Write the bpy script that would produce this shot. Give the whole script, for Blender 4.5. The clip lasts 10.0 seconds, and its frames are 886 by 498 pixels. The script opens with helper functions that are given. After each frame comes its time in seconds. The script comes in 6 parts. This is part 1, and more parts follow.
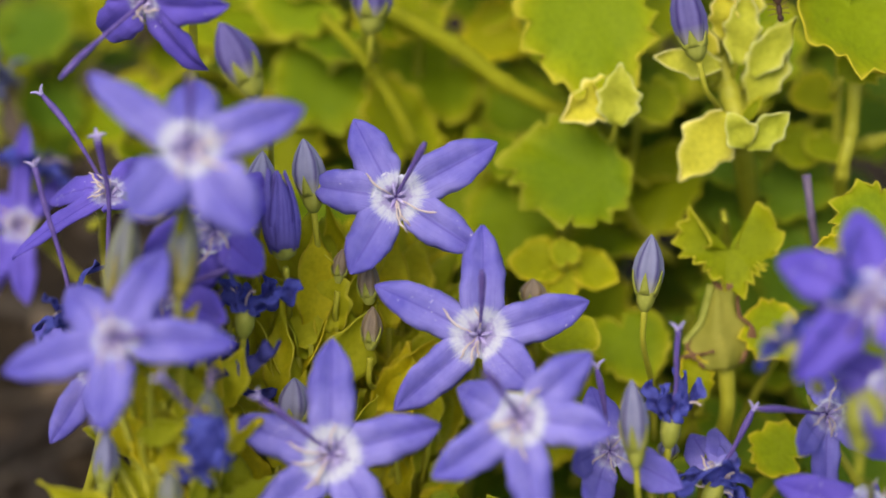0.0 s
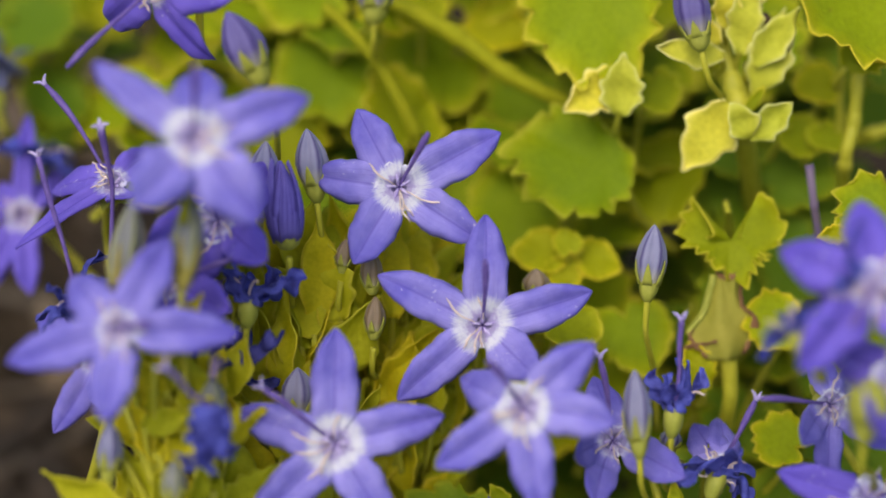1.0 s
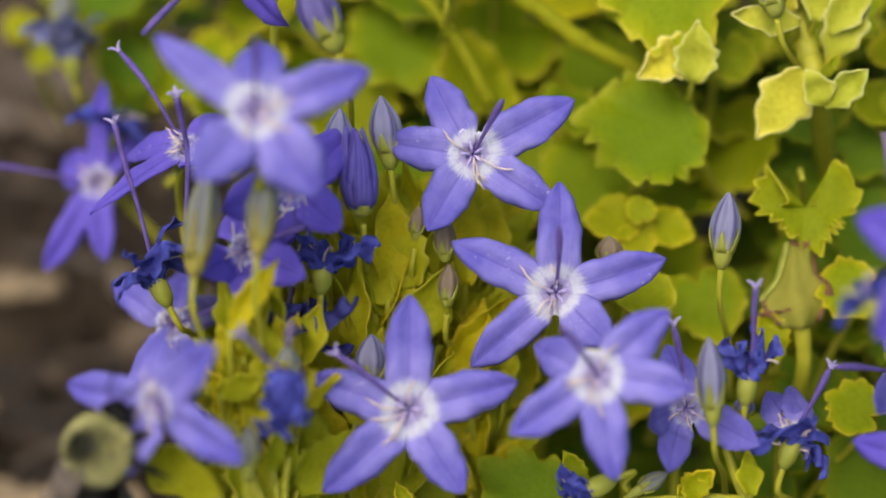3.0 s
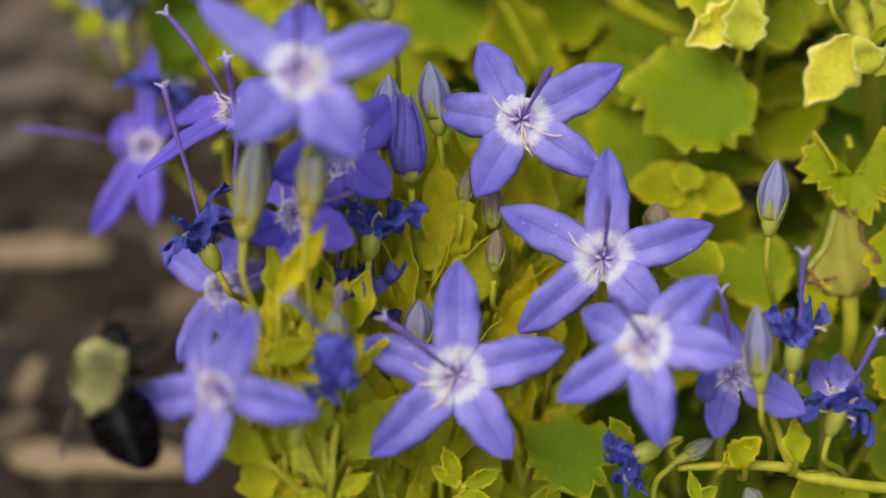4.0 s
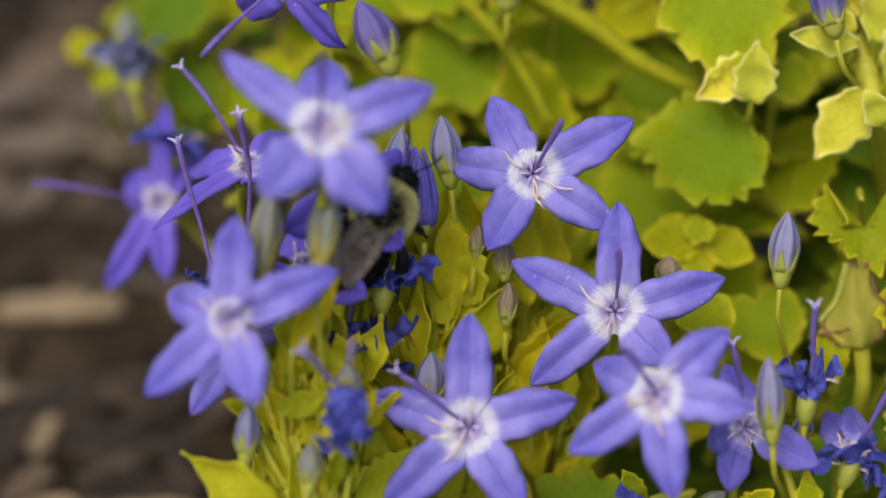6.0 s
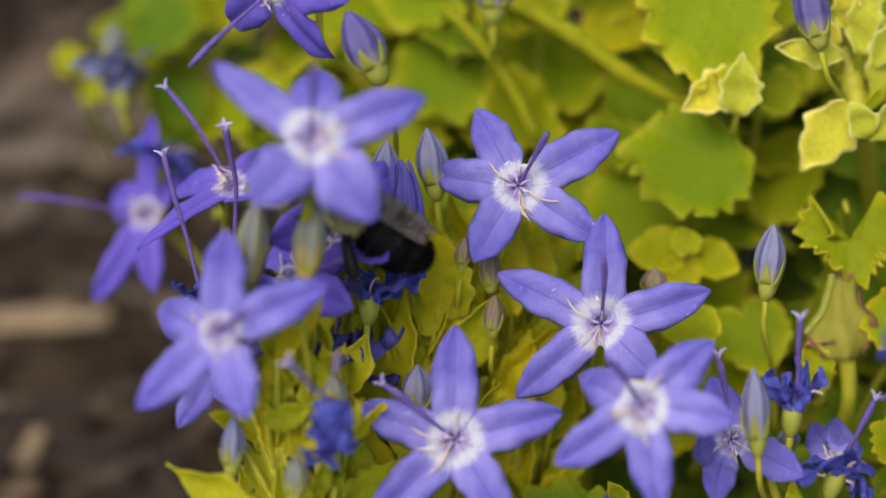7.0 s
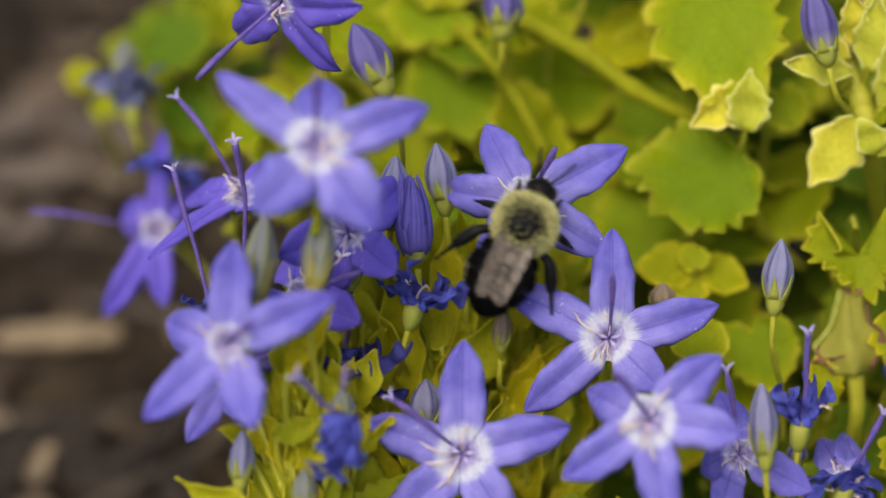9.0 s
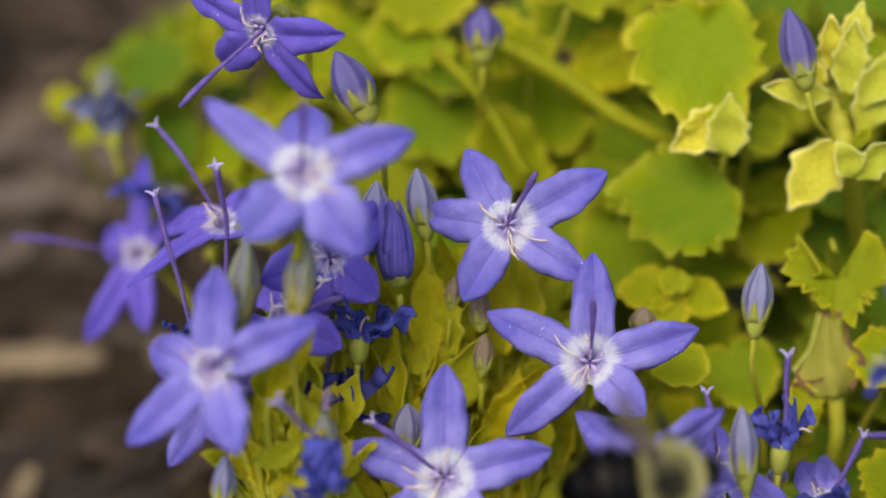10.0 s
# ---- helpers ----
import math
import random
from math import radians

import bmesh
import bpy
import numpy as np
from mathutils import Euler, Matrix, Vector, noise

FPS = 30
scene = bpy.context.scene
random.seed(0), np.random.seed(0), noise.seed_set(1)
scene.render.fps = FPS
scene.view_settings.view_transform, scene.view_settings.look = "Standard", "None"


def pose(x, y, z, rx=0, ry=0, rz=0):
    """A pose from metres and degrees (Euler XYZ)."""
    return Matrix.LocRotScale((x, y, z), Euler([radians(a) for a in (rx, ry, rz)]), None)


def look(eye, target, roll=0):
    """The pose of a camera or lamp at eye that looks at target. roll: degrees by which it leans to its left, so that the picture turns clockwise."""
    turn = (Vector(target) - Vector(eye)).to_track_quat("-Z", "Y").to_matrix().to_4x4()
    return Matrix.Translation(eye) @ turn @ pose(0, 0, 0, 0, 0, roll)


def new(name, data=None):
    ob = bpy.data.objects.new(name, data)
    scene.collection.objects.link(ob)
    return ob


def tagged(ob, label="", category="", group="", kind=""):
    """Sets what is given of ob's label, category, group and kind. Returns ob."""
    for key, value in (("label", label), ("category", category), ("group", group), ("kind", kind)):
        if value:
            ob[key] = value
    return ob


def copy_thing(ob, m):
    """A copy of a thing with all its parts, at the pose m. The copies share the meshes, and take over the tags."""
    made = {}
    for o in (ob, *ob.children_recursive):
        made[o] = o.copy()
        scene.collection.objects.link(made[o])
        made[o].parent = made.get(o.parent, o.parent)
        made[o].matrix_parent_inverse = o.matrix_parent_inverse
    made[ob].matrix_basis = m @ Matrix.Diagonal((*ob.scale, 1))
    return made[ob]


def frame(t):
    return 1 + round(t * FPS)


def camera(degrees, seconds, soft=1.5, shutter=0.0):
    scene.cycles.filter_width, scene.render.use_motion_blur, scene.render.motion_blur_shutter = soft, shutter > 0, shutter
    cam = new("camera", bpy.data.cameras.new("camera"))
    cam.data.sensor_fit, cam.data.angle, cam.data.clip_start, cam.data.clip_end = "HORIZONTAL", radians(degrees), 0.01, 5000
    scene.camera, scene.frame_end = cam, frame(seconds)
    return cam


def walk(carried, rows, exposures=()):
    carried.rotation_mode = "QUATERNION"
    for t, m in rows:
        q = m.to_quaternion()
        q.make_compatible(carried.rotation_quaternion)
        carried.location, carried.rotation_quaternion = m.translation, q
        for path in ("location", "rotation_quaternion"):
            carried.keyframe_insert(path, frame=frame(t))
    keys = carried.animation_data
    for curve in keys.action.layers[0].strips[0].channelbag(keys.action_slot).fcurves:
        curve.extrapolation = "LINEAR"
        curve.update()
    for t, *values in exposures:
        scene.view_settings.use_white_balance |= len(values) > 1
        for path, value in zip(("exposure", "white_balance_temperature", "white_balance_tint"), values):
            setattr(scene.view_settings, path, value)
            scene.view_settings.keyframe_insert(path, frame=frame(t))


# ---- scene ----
# ---- camera ----
# PLANT: a slanted working frame in the flower bed, x right, y up the slope of the view, z towards the viewer.
PLANT = pose(0, 0, 0.075, 50)
FOCUS = 0.25
cam = camera(24.0, 10.0, 1.6, 0.4)
cam.data.dof.use_dof = True
cam.data.dof.focus_distance = 0.2515
cam.data.dof.aperture_fstop = 6.5


def swing(x, y, z, yaw, pitch, roll):
    return PLANT @ pose(x / 1000, y / 1000, FOCUS + z / 1000) @ pose(0, 0, 0, 0, yaw) @ pose(0, 0, 0, pitch) @ pose(0, 0, 0, 0, 0, roll)


EXPOSURES = [(0.0, 0.45, 6950, 8), (10.0, 0.47, 6950, 8)]
ROWS = [
    (0.0, 1.50, 0.88, -2.38, -2.760, -0.030, -0.119),
    (0.5, 1.28, 0.69, -2.35, -2.929, -0.080, -0.108),
    (1.0, 1.05, 0.65, -2.20, -2.773, -0.253, -0.108),
    (1.5, 0.87, 0.71, -2.18, -2.388, -0.175, -0.071),
    (2.0, 0.55, 0.94, -2.43, -2.584, -0.230, -0.156),
    (2.5, 0.15, 0.67, -2.14, -1.816, -0.556, -0.083),
    (2.7, 0.05, 0.65, -2.08, -1.456, -0.806, -0.074),
    (3.8, -1.71, 0.52, -1.36, -0.324, -1.887, 0.219),
    (4.0, -1.81, 0.51, -1.31, -0.085, -2.059, 0.239),
    (4.5, -2.33, 0.58, -1.06, 0.240, -2.258, 0.237),
    (5.0, -1.97, -0.05, -1.50, 0.316, -1.754, 0.276),
    (5.5, -1.54, -0.06, -0.88, 0.437, -0.957, 0.147),
    (7.0, -0.48, -0.00, -0.15, 0.166, -0.143, 0.046),
    (7.5, 0.00, 0.00, 0.00, -0.000, 0.000, -0.000),
    (8.0, 0.28, -0.20, 0.44, -0.063, 0.149, 0.002),
    (8.5, 0.09, -0.86, 0.43, 0.110, 0.313, 0.104),
    (9.0, 0.25, -0.88, 0.67, 0.568, 0.463, 0.114),
    (9.5, -0.15, -0.44, 1.24, 0.851, 0.728, 0.115),
    (10.0, 0.25, -0.29, 1.48, 0.047, 1.002, -0.075),
]
walk(cam, [(t, swing(x, y, z, yaw, pitch, roll)) for t, x, y, z, yaw, pitch, roll in ROWS], EXPOSURES)

# ---- world and light ----
SUN = (215.0, 62.0)  # compass turn and height of the veiled sun, degrees
world = bpy.data.worlds.new("world")
scene.world = world
world.use_nodes = True
wn = world.node_tree.nodes
sky = wn.new("ShaderNodeTexSky")
sky.sky_type, sky.sun_disc = "NISHITA", False
sky.sun_elevation, sky.sun_rotation = radians(SUN[1]), radians(SUN[0])
sky.dust_density, sky.air_density = 4.0, 1.0
wn["Background"].inputs["Strength"].default_value = 0.15
world.node_tree.links.new(sky.outputs[0], wn["Background"].inputs["Color"])
sun = new("sun", bpy.data.lights.new("sun", "SUN"))
sun.data.energy, sun.data.angle, sun.data.color = 1.15, radians(35), (1.0, 0.94, 0.84)
sun.matrix_world = look((0, 0, 3), (-math.sin(radians(SUN[0])), -math.cos(radians(SUN[0])), 3 - math.tan(radians(SUN[1]))))


# ---- materials ----
def material(name, rough=0.5, spec=0.3):
    m = bpy.data.materials.new(name)
    m.use_nodes = True
    n, l = m.node_tree.nodes, m.node_tree.links
    b = n["Principled BSDF"]
    b.inputs["Roughness"].default_value = rough
    b.inputs["Specular IOR Level"].default_value = spec
    return m, n, l, b


def node(n, kind, **sets):
    made = n.new("ShaderNode" + kind)
    for key, value in sets.items():
        made.inputs[key].default_value = value
    return made


def ramp(n, stops):
    r = n.new("ShaderNodeValToRGB")
    while len(r.color_ramp.elements) < len(stops):
        r.color_ramp.elements.new(0.5)
    for e, (p, c) in zip(r.color_ramp.elements, stops):
        e.position, e.color = p, (*c, 1)
    return r


def mixed(n, l, kind, fac, a, b):
    m = n.new("ShaderNodeMix")
    m.data_type, m.blend_type = "RGBA", kind
    for socket, value in ((m.inputs[0], fac), (m.inputs[6], a), (m.inputs[7], b)):
        if isinstance(value, bpy.types.NodeSocket):
            l.new(value, socket)
        elif isinstance(value, tuple):
            socket.default_value = (*value, 1)
        else:
            socket.default_value = value
    return m.outputs[2]


def maths(n, l, kind, a, b=0.0, c=0.0):
    m = n.new("ShaderNodeMath")
    m.operation = kind
    for socket, value in zip(m.inputs, (a, b, c)):
        if isinstance(value, bpy.types.NodeSocket):
            l.new(value, socket)
        else:
            socket.default_value = value
    return m.outputs[0]


def noisy(n, l, scale, detail=3.0, vector=None, rough=0.55):
    t = node(n, "TexNoise", Scale=scale, Detail=detail, Roughness=rough)
    if vector is None:
        vector = n.new("ShaderNodeTexCoord").outputs["Object"]
    l.new(vector, t.inputs["Vector"])
    return t.outputs["Fac"]


def bumped(n, l, b, height, strength=0.3, distance=0.0002):
    t = node(n, "Bump", Strength=strength, Distance=distance)
    l.new(height, t.inputs["Height"])
    l.new(t.outputs[0], b.inputs["Normal"])


def translucent(n, l, b, colour, share):
    """Thin tissue: part of the light goes through."""
    t = n.new("ShaderNodeBsdfTranslucent")
    l.new(colour, t.inputs["Color"])
    mix = n.new("ShaderNodeMixShader")
    mix.inputs[0].default_value = share
    l.new(b.outputs[0], mix.inputs[1])
    l.new(t.outputs[0], mix.inputs[2])
    l.new(mix.outputs[0], n["Material Output"].inputs["Surface"])


def uv_parts(n, l):
    uv = n.new("ShaderNodeUVMap")
    sep = n.new("ShaderNodeSeparateXYZ")
    l.new(uv.outputs[0], sep.inputs[0])
    return uv.outputs[0], sep.outputs[0], sep.outputs[1]


def petal_material(name, body, edge, vein, eye=0.20):
    m, n, l, b = material(name, 0.55, 0.15)
    uv, s, t = uv_parts(n, l)
    across = maths(n, l, "ABSOLUTE", maths(n, l, "SUBTRACT", t, 0.5))
    mott = noisy(n, l, 900, 4)
    broad = maths(n, l, "ADD", maths(n, l, "MULTIPLY", s, -0.62), maths(n, l, "ADD", noisy(n, l, 260, 3), 0.34))
    colour = mixed(n, l, "MIX", ramp_from(n, l, broad, [(0.25, (0, 0, 0)), (0.75, (1, 1, 1))]), body, edge)
    colour = mixed(n, l, "MULTIPLY", 0.25, colour, ramp_from(n, l, mott, [(0.3, (0.6, 0.6, 0.75)), (0.7, (1, 1, 1))]))
    # fine veins along the petal and a dark midrib
    wave = n.new("ShaderNodeTexNoise")
    wave.inputs["Scale"].default_value = 1.0
    wave.inputs["Detail"].default_value = 2.0
    stretch = n.new("ShaderNodeMapping")
    stretch.inputs["Scale"].default_value = (2.2, 26, 1)
    l.new(uv, stretch.inputs[0])
    l.new(stretch.outputs[0], wave.inputs["Vector"])
    colour = mixed(n, l, "MIX", maths(n, l, "MULTIPLY", ramp_from(n, l, wave.outputs[0], [(0.50, (0, 0, 0)), (0.75, (1, 1, 1))]), 0.26), colour, vein)
    soft = ramp_from(n, l, across, [(0.0, (1, 1, 1)), (0.045, (0, 0, 0))])
    colour = mixed(n, l, "MIX", maths(n, l, "MULTIPLY", soft, 0.55), colour, vein)
    # white throat end with a ragged border
    round_eye = maths(n, l, "MULTIPLY", maths(n, l, "MULTIPLY", across, across), 0.28)
    ragged = maths(n, l, "ADD", maths(n, l, "ADD", s, round_eye), maths(n, l, "MULTIPLY", maths(n, l, "SUBTRACT", wave.outputs[0], 0.5), 0.08))
    fringe = n.new("ShaderNodeMapping")
    fringe.inputs["Scale"].default_value = (5, 26, 1)
    l.new(uv, fringe.inputs[0])
    ragged = maths(n, l, "ADD", ragged, maths(n, l, "MULTIPLY", maths(n, l, "SUBTRACT", noisy(n, l, 1.0, 3, fringe.outputs[0]), 0.5), 0.22))
    white = ramp_from(n, l, ragged, [(eye - 0.035, (1, 1, 1)), (eye + 0.035, (0, 0, 0))])
    blotch = maths(n, l, "ADD", maths(n, l, "MULTIPLY", wave.outputs[0], 0.5), maths(n, l, "MULTIPLY", noisy(n, l, 1300, 3), 0.5))
    pale = mixed(n, l, "MIX", ramp_from(n, l, blotch, [(0.33, (0, 0, 0)), (0.53, (1, 1, 1))]), (0.42, 0.41, 0.68), (0.645, 0.665, 0.77))
    heart = maths(n, l, "ADD", s, maths(n, l, "MULTIPLY", maths(n, l, "SUBTRACT", noisy(n, l, 1700, 3), 0.5), 0.16))
    pale = mixed(n, l, "MIX", ramp_from(n, l, heart, [(0.045, (0.7, 0.7, 0.7)), (0.10, (0, 0, 0))]), pale, (0.27, 0.20, 0.52))
    colour = mixed(n, l, "MIX", white, colour, pale)
    dust = noisy(n, l, 2300, 2)
    colour = mixed(n, l, "MIX", ramp_from(n, l, maths(n, l, "MULTIPLY", dust, noisy(n, l, 150, 1)), [(0.425, (0, 0, 0)), (0.47, (0.55, 0.55, 0.55))]), colour, (0.75, 0.72, 0.85))
    l.new(colour, b.inputs["Base Color"])
    b.inputs["Sheen Weight"].default_value = 0.04
    bumped(n, l, b, maths(n, l, "ADD", wave.outputs[0], maths(n, l, "MULTIPLY", mott, 0.9)), 0.34, 0.0003)
    translucent(n, l, b, colour, 0.25)
    return m


def ramp_from(n, l, value, stops):
    r = ramp(n, stops)
    l.new(value, r.inputs[0])
    return r.outputs[0]


def leaf_material(name, heart, middle, rim, share=0.35):
    m, n, l, b = material(name, 0.6, 0.16)
    uv, s, t = uv_parts(n, l)
    big = noisy(n, l, 160, 3)
    edge = maths(n, l, "ADD", s, maths(n, l, "MULTIPLY", maths(n, l, "SUBTRACT", big, 0.5), 0.50))
    colour = ramp_from(n, l, edge, [(0.0, heart), (0.46, heart), (0.78, middle), (0.945, rim), (1.0, rim)])
    info = n.new("ShaderNodeObjectInfo")
    island = n.new("ShaderNodeNewGeometry")
    chance = maths(n, l, "FRACT", maths(n, l, "ADD", info.outputs["Random"], island.outputs["Random Per Island"]))
    tint = ramp_from(n, l, chance, [(0.0, (0.72, 0.8, 0.7)), (0.5, (1, 1, 1)), (1.0, (1.15, 1.05, 0.8))])
    colour = mixed(n, l, "MULTIPLY", 1.0, colour, tint)
    speck = noisy(n, l, 1400, 4)
    colour = mixed(n, l, "MULTIPLY", 0.4, colour, ramp_from(n, l, speck, [(0.32, (0.62, 0.66, 0.5)), (0.6, (1, 1, 1))]))
    spot = noisy(n, l, 420, 2)
    colour = mixed(n, l, "MIX", ramp_from(n, l, spot, [(0.74, (0, 0, 0)), (0.80, (0.5, 0.5, 0.5))]), colour, (0.20, 0.11, 0.03))
    # veins run out from the stalk: t counts the turn round it
    wave = maths(n, l, "ABSOLUTE", maths(n, l, "SINE", maths(n, l, "ADD", maths(n, l, "MULTIPLY", t, 22.0), maths(n, l, "MULTIPLY", big, 1.5))))
    vein = ramp_from(n, l, wave, [(0.0, (1, 1, 1)), (0.16, (0, 0, 0))])
    colour = mixed(n, l, "MIX", maths(n, l, "MULTIPLY", vein, 0.03), colour, (0.50, 0.50, 0.10))
    l.new(colour, b.inputs["Base Color"])
    h = maths(n, l, "ADD", maths(n, l, "MULTIPLY", vein, -0.04), maths(n, l, "ADD", noisy(n, l, 500, 3), speck))
    bumped(n, l, b, h, 0.5, 0.0004)
    translucent(n, l, b, colour, share)
    return m


def plain_material(name, a, c, scale=400, rough=0.55, share=0.0, spec=0.3, bump=0.3):
    m, n, l, b = material(name, rough, spec)
    f = noisy(n, l, scale, 4)
    colour = mixed(n, l, "MIX", ramp_from(n, l, f, [(0.3, (0, 0, 0)), (0.7, (1, 1, 1))]), a, c)
    l.new(colour, b.inputs["Base Color"])
    bumped(n, l, b, noisy(n, l, scale * 2.5, 3), bump, 0.0002)
    if share:
        translucent(n, l, b, colour, share)
    return m


def bud_material(name, a, c, rib, base=(0.40, 0.40, 0.22)):
    m, n, l, b = material(name, 0.6, 0.2)
    uv, s, t = uv_parts(n, l)
    colour = mixed(n, l, "MIX", noisy(n, l, 500, 3), a, c)
    ridge = maths(n, l, "ABSOLUTE", maths(n, l, "SINE", maths(n, l, "MULTIPLY", t, 5 * math.pi)))
    colour = mixed(n, l, "MIX", ramp_from(n, l, ridge, [(0.0, (1, 1, 1)), (0.48, (0, 0, 0))]), colour, rib)
    colour = mixed(n, l, "MIX", ramp_from(n, l, s, [(0.0, (1, 1, 1)), (0.3, (0, 0, 0))]), colour, base)
    l.new(colour, b.inputs["Base Color"])
    bumped(n, l, b, noisy(n, l, 1500, 3), 0.3, 0.0002)
    translucent(n, l, b, colour, 0.12)
    return m


def throat_material():
    m, n, l, b = material("throat_white", 0.65, 0.2)
    uv, s, t = uv_parts(n, l)
    ray = maths(n, l, "ABSOLUTE", maths(n, l, "SINE", maths(n, l, "MULTIPLY", t, 15 * math.pi)))
    lines = maths(n, l, "MULTIPLY", ramp_from(n, l, ray, [(0.0, (1, 1, 1)), (0.35, (0, 0, 0))]), ramp_from(n, l, s, [(0.35, (1, 1, 1)), (0.8, (0, 0, 0))]))
    colour = ramp_from(n, l, maths(n, l, "ADD", s, maths(n, l, "MULTIPLY", maths(n, l, "SUBTRACT", noisy(n, l, 900, 3), 0.5), 0.4)),
                       [(0.06, (0.27, 0.19, 0.55)), (0.26, (0.44, 0.38, 0.69)), (0.48, (0.56, 0.54, 0.76)), (0.76, (0.66, 0.67, 0.82)), (1.0, (0.68, 0.69, 0.82))])
    colour = mixed(n, l, "MIX", maths(n, l, "MULTIPLY", lines, 0.35), colour, (0.30, 0.18, 0.55))
    l.new(colour, b.inputs["Base Color"])
    bumped(n, l, b, noisy(n, l, 2600, 3), 0.35, 0.0002)
    translucent(n, l, b, colour, 0.15)
    return m


PETAL = petal_material("petal_violet", (0.154, 0.137, 0.57), (0.315, 0.286, 0.735), (0.083, 0.058, 0.41), 0.21)
PETAL_DEEP = petal_material("petal_deep_violet", (0.135, 0.098, 0.57), (0.20, 0.145, 0.68), (0.07, 0.04, 0.36), 0.12)
PETAL_SMALL_EYE = petal_material("petal_violet_small_eye", (0.143, 0.126, 0.557), (0.288, 0.258, 0.715), (0.078, 0.053, 0.40), 0.125)
THROAT = throat_material()
STYLE = plain_material("style_violet", (0.08, 0.05, 0.23), (0.15, 0.10, 0.34), 900, 0.6)
STAMEN = plain_material("stamen_cream", (0.54, 0.42, 0.38), (0.68, 0.59, 0.55), 900, 0.6)
FILAMENT = plain_material("filament_violet", (0.28, 0.20, 0.55), (0.58, 0.53, 0.76), 1900, 0.6)
STIGMA = plain_material("stigma_pale", (0.34, 0.29, 0.58), (0.48, 0.42, 0.68), 900, 0.6)
BUD = bud_material("bud_violet_grey", (0.17, 0.175, 0.31), (0.27, 0.275, 0.41), (0.065, 0.055, 0.17))
BUD_BLUE = bud_material("bud_deep_violet", (0.095, 0.082, 0.25), (0.15, 0.13, 0.34), (0.05, 0.035, 0.16))
BUD_BROWN = bud_material("bud_brown_olive", (0.20, 0.155, 0.12), (0.27, 0.21, 0.14), (0.17, 0.12, 0.06))
BUD_OPENING = bud_material("bud_opening_violet", (0.085, 0.068, 0.33), (0.17, 0.14, 0.52), (0.035, 0.022, 0.17), (0.12, 0.10, 0.36))
BUD_GREEN = bud_material("bud_grey_green", (0.20, 0.21, 0.17), (0.14, 0.15, 0.21), (0.22, 0.24, 0.07))
WITHERED = plain_material("withered_blue", (0.018, 0.018, 0.15), (0.085, 0.105, 0.50), 520, 0.65, 0.1, bump=0.8)
WITHERED_GREY = plain_material("withered_grey_blue", (0.07, 0.075, 0.19), (0.25, 0.27, 0.46), 420, 0.7, 0.1, bump=0.8)
WITHERED_DARK = plain_material("withered_dark", (0.012, 0.012, 0.08), (0.04, 0.045, 0.24), 700, 0.7, 0.05, bump=0.8)
LEAF_GREEN = leaf_material("leaf_green", (0.265, 0.355, 0.007), (0.42, 0.455, 0.007), (0.66, 0.60, 0.05))
LEAF_GOLD = leaf_material("leaf_gold", (0.33, 0.37, 0.006), (0.46, 0.46, 0.008), (0.72, 0.64, 0.05))
LEAF_CREAM = leaf_material("leaf_cream", (0.59, 0.57, 0.055), (0.71, 0.665, 0.11), (0.82, 0.77, 0.28), 0.18)
LEAF_AMBER = leaf_material("leaf_amber", (0.61, 0.59, 0.026), (0.64, 0.61, 0.03), (0.69, 0.64, 0.06), 0.52)
# darker copy of the leaf green: shade inside the clump, put into the colour
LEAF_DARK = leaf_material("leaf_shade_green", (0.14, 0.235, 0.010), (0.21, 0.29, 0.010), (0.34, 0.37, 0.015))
STEM = plain_material("stem_yellow_green", (0.33, 0.33, 0.02), (0.46, 0.44, 0.04), 300, 0.5, 0.1)
STEM_GREEN = plain_material("stem_green", (0.21, 0.225, 0.008), (0.29, 0.29, 0.012), 300, 0.7, 0.1, spec=0.08)
STEM_VIOLET = plain_material("stem_violet", (0.10, 0.07, 0.17), (0.17, 0.13, 0.18), 300, 0.55)
CALYX_STRAW = plain_material("calyx_straw", (0.20, 0.17, 0.05), (0.38, 0.33, 0.06), 420, 0.6, 0.12)
CALYX = plain_material("calyx_green", (0.26, 0.29, 0.035), (0.38, 0.39, 0.07), 500, 0.55, 0.15)
DRY = plain_material("dry_leaf", (0.26, 0.27, 0.03), (0.42, 0.38, 0.06), 220, 0.7, 0.3, bump=0.8)
DRY_BROWN = plain_material("dry_brown", (0.15, 0.07, 0.03), (0.24, 0.13, 0.06), 300, 0.8, bump=0.6)


# ---- mesh makers (millimetres in, metres out) ----
def mesh_from(name, verts, faces, uvs=None, smooth=True):
    me = bpy.data.meshes.new(name)
    me.from_pydata([tuple(c * 0.001 for c in v) for v in verts], [], faces)
    if uvs:
        layer = me.uv_layers.new(name="UVMap")
        flat = []
        for loop in me.loops:
            flat += uvs[loop.vertex_index]
        layer.data.foreach_set("uv", flat)
    if smooth:
        me.polygons.foreach_set("use_smooth", [True] * len(me.polygons))
    me.update()
    return me


def part(name, me, mat, parent, label=""):
    """Links a mesh as one object under a thing or part."""
    ob = new(name, me)
    if mat is not None:
        if len(me.materials) == 0:
            me.materials.append(mat)
    ob.parent = parent
    return tagged(ob, label)


def place(x, y, z, turn=None):
    m = PLANT @ pose(x / 1000, y / 1000, z / 1000)
    return m @ turn if turn else m


def thing(name, m, label, category, group="", kind=""):
    ob = new(name)
    ob.empty_display_size = 0.003
    ob.matrix_world = m
    return tagged(ob, label, category, group, kind)


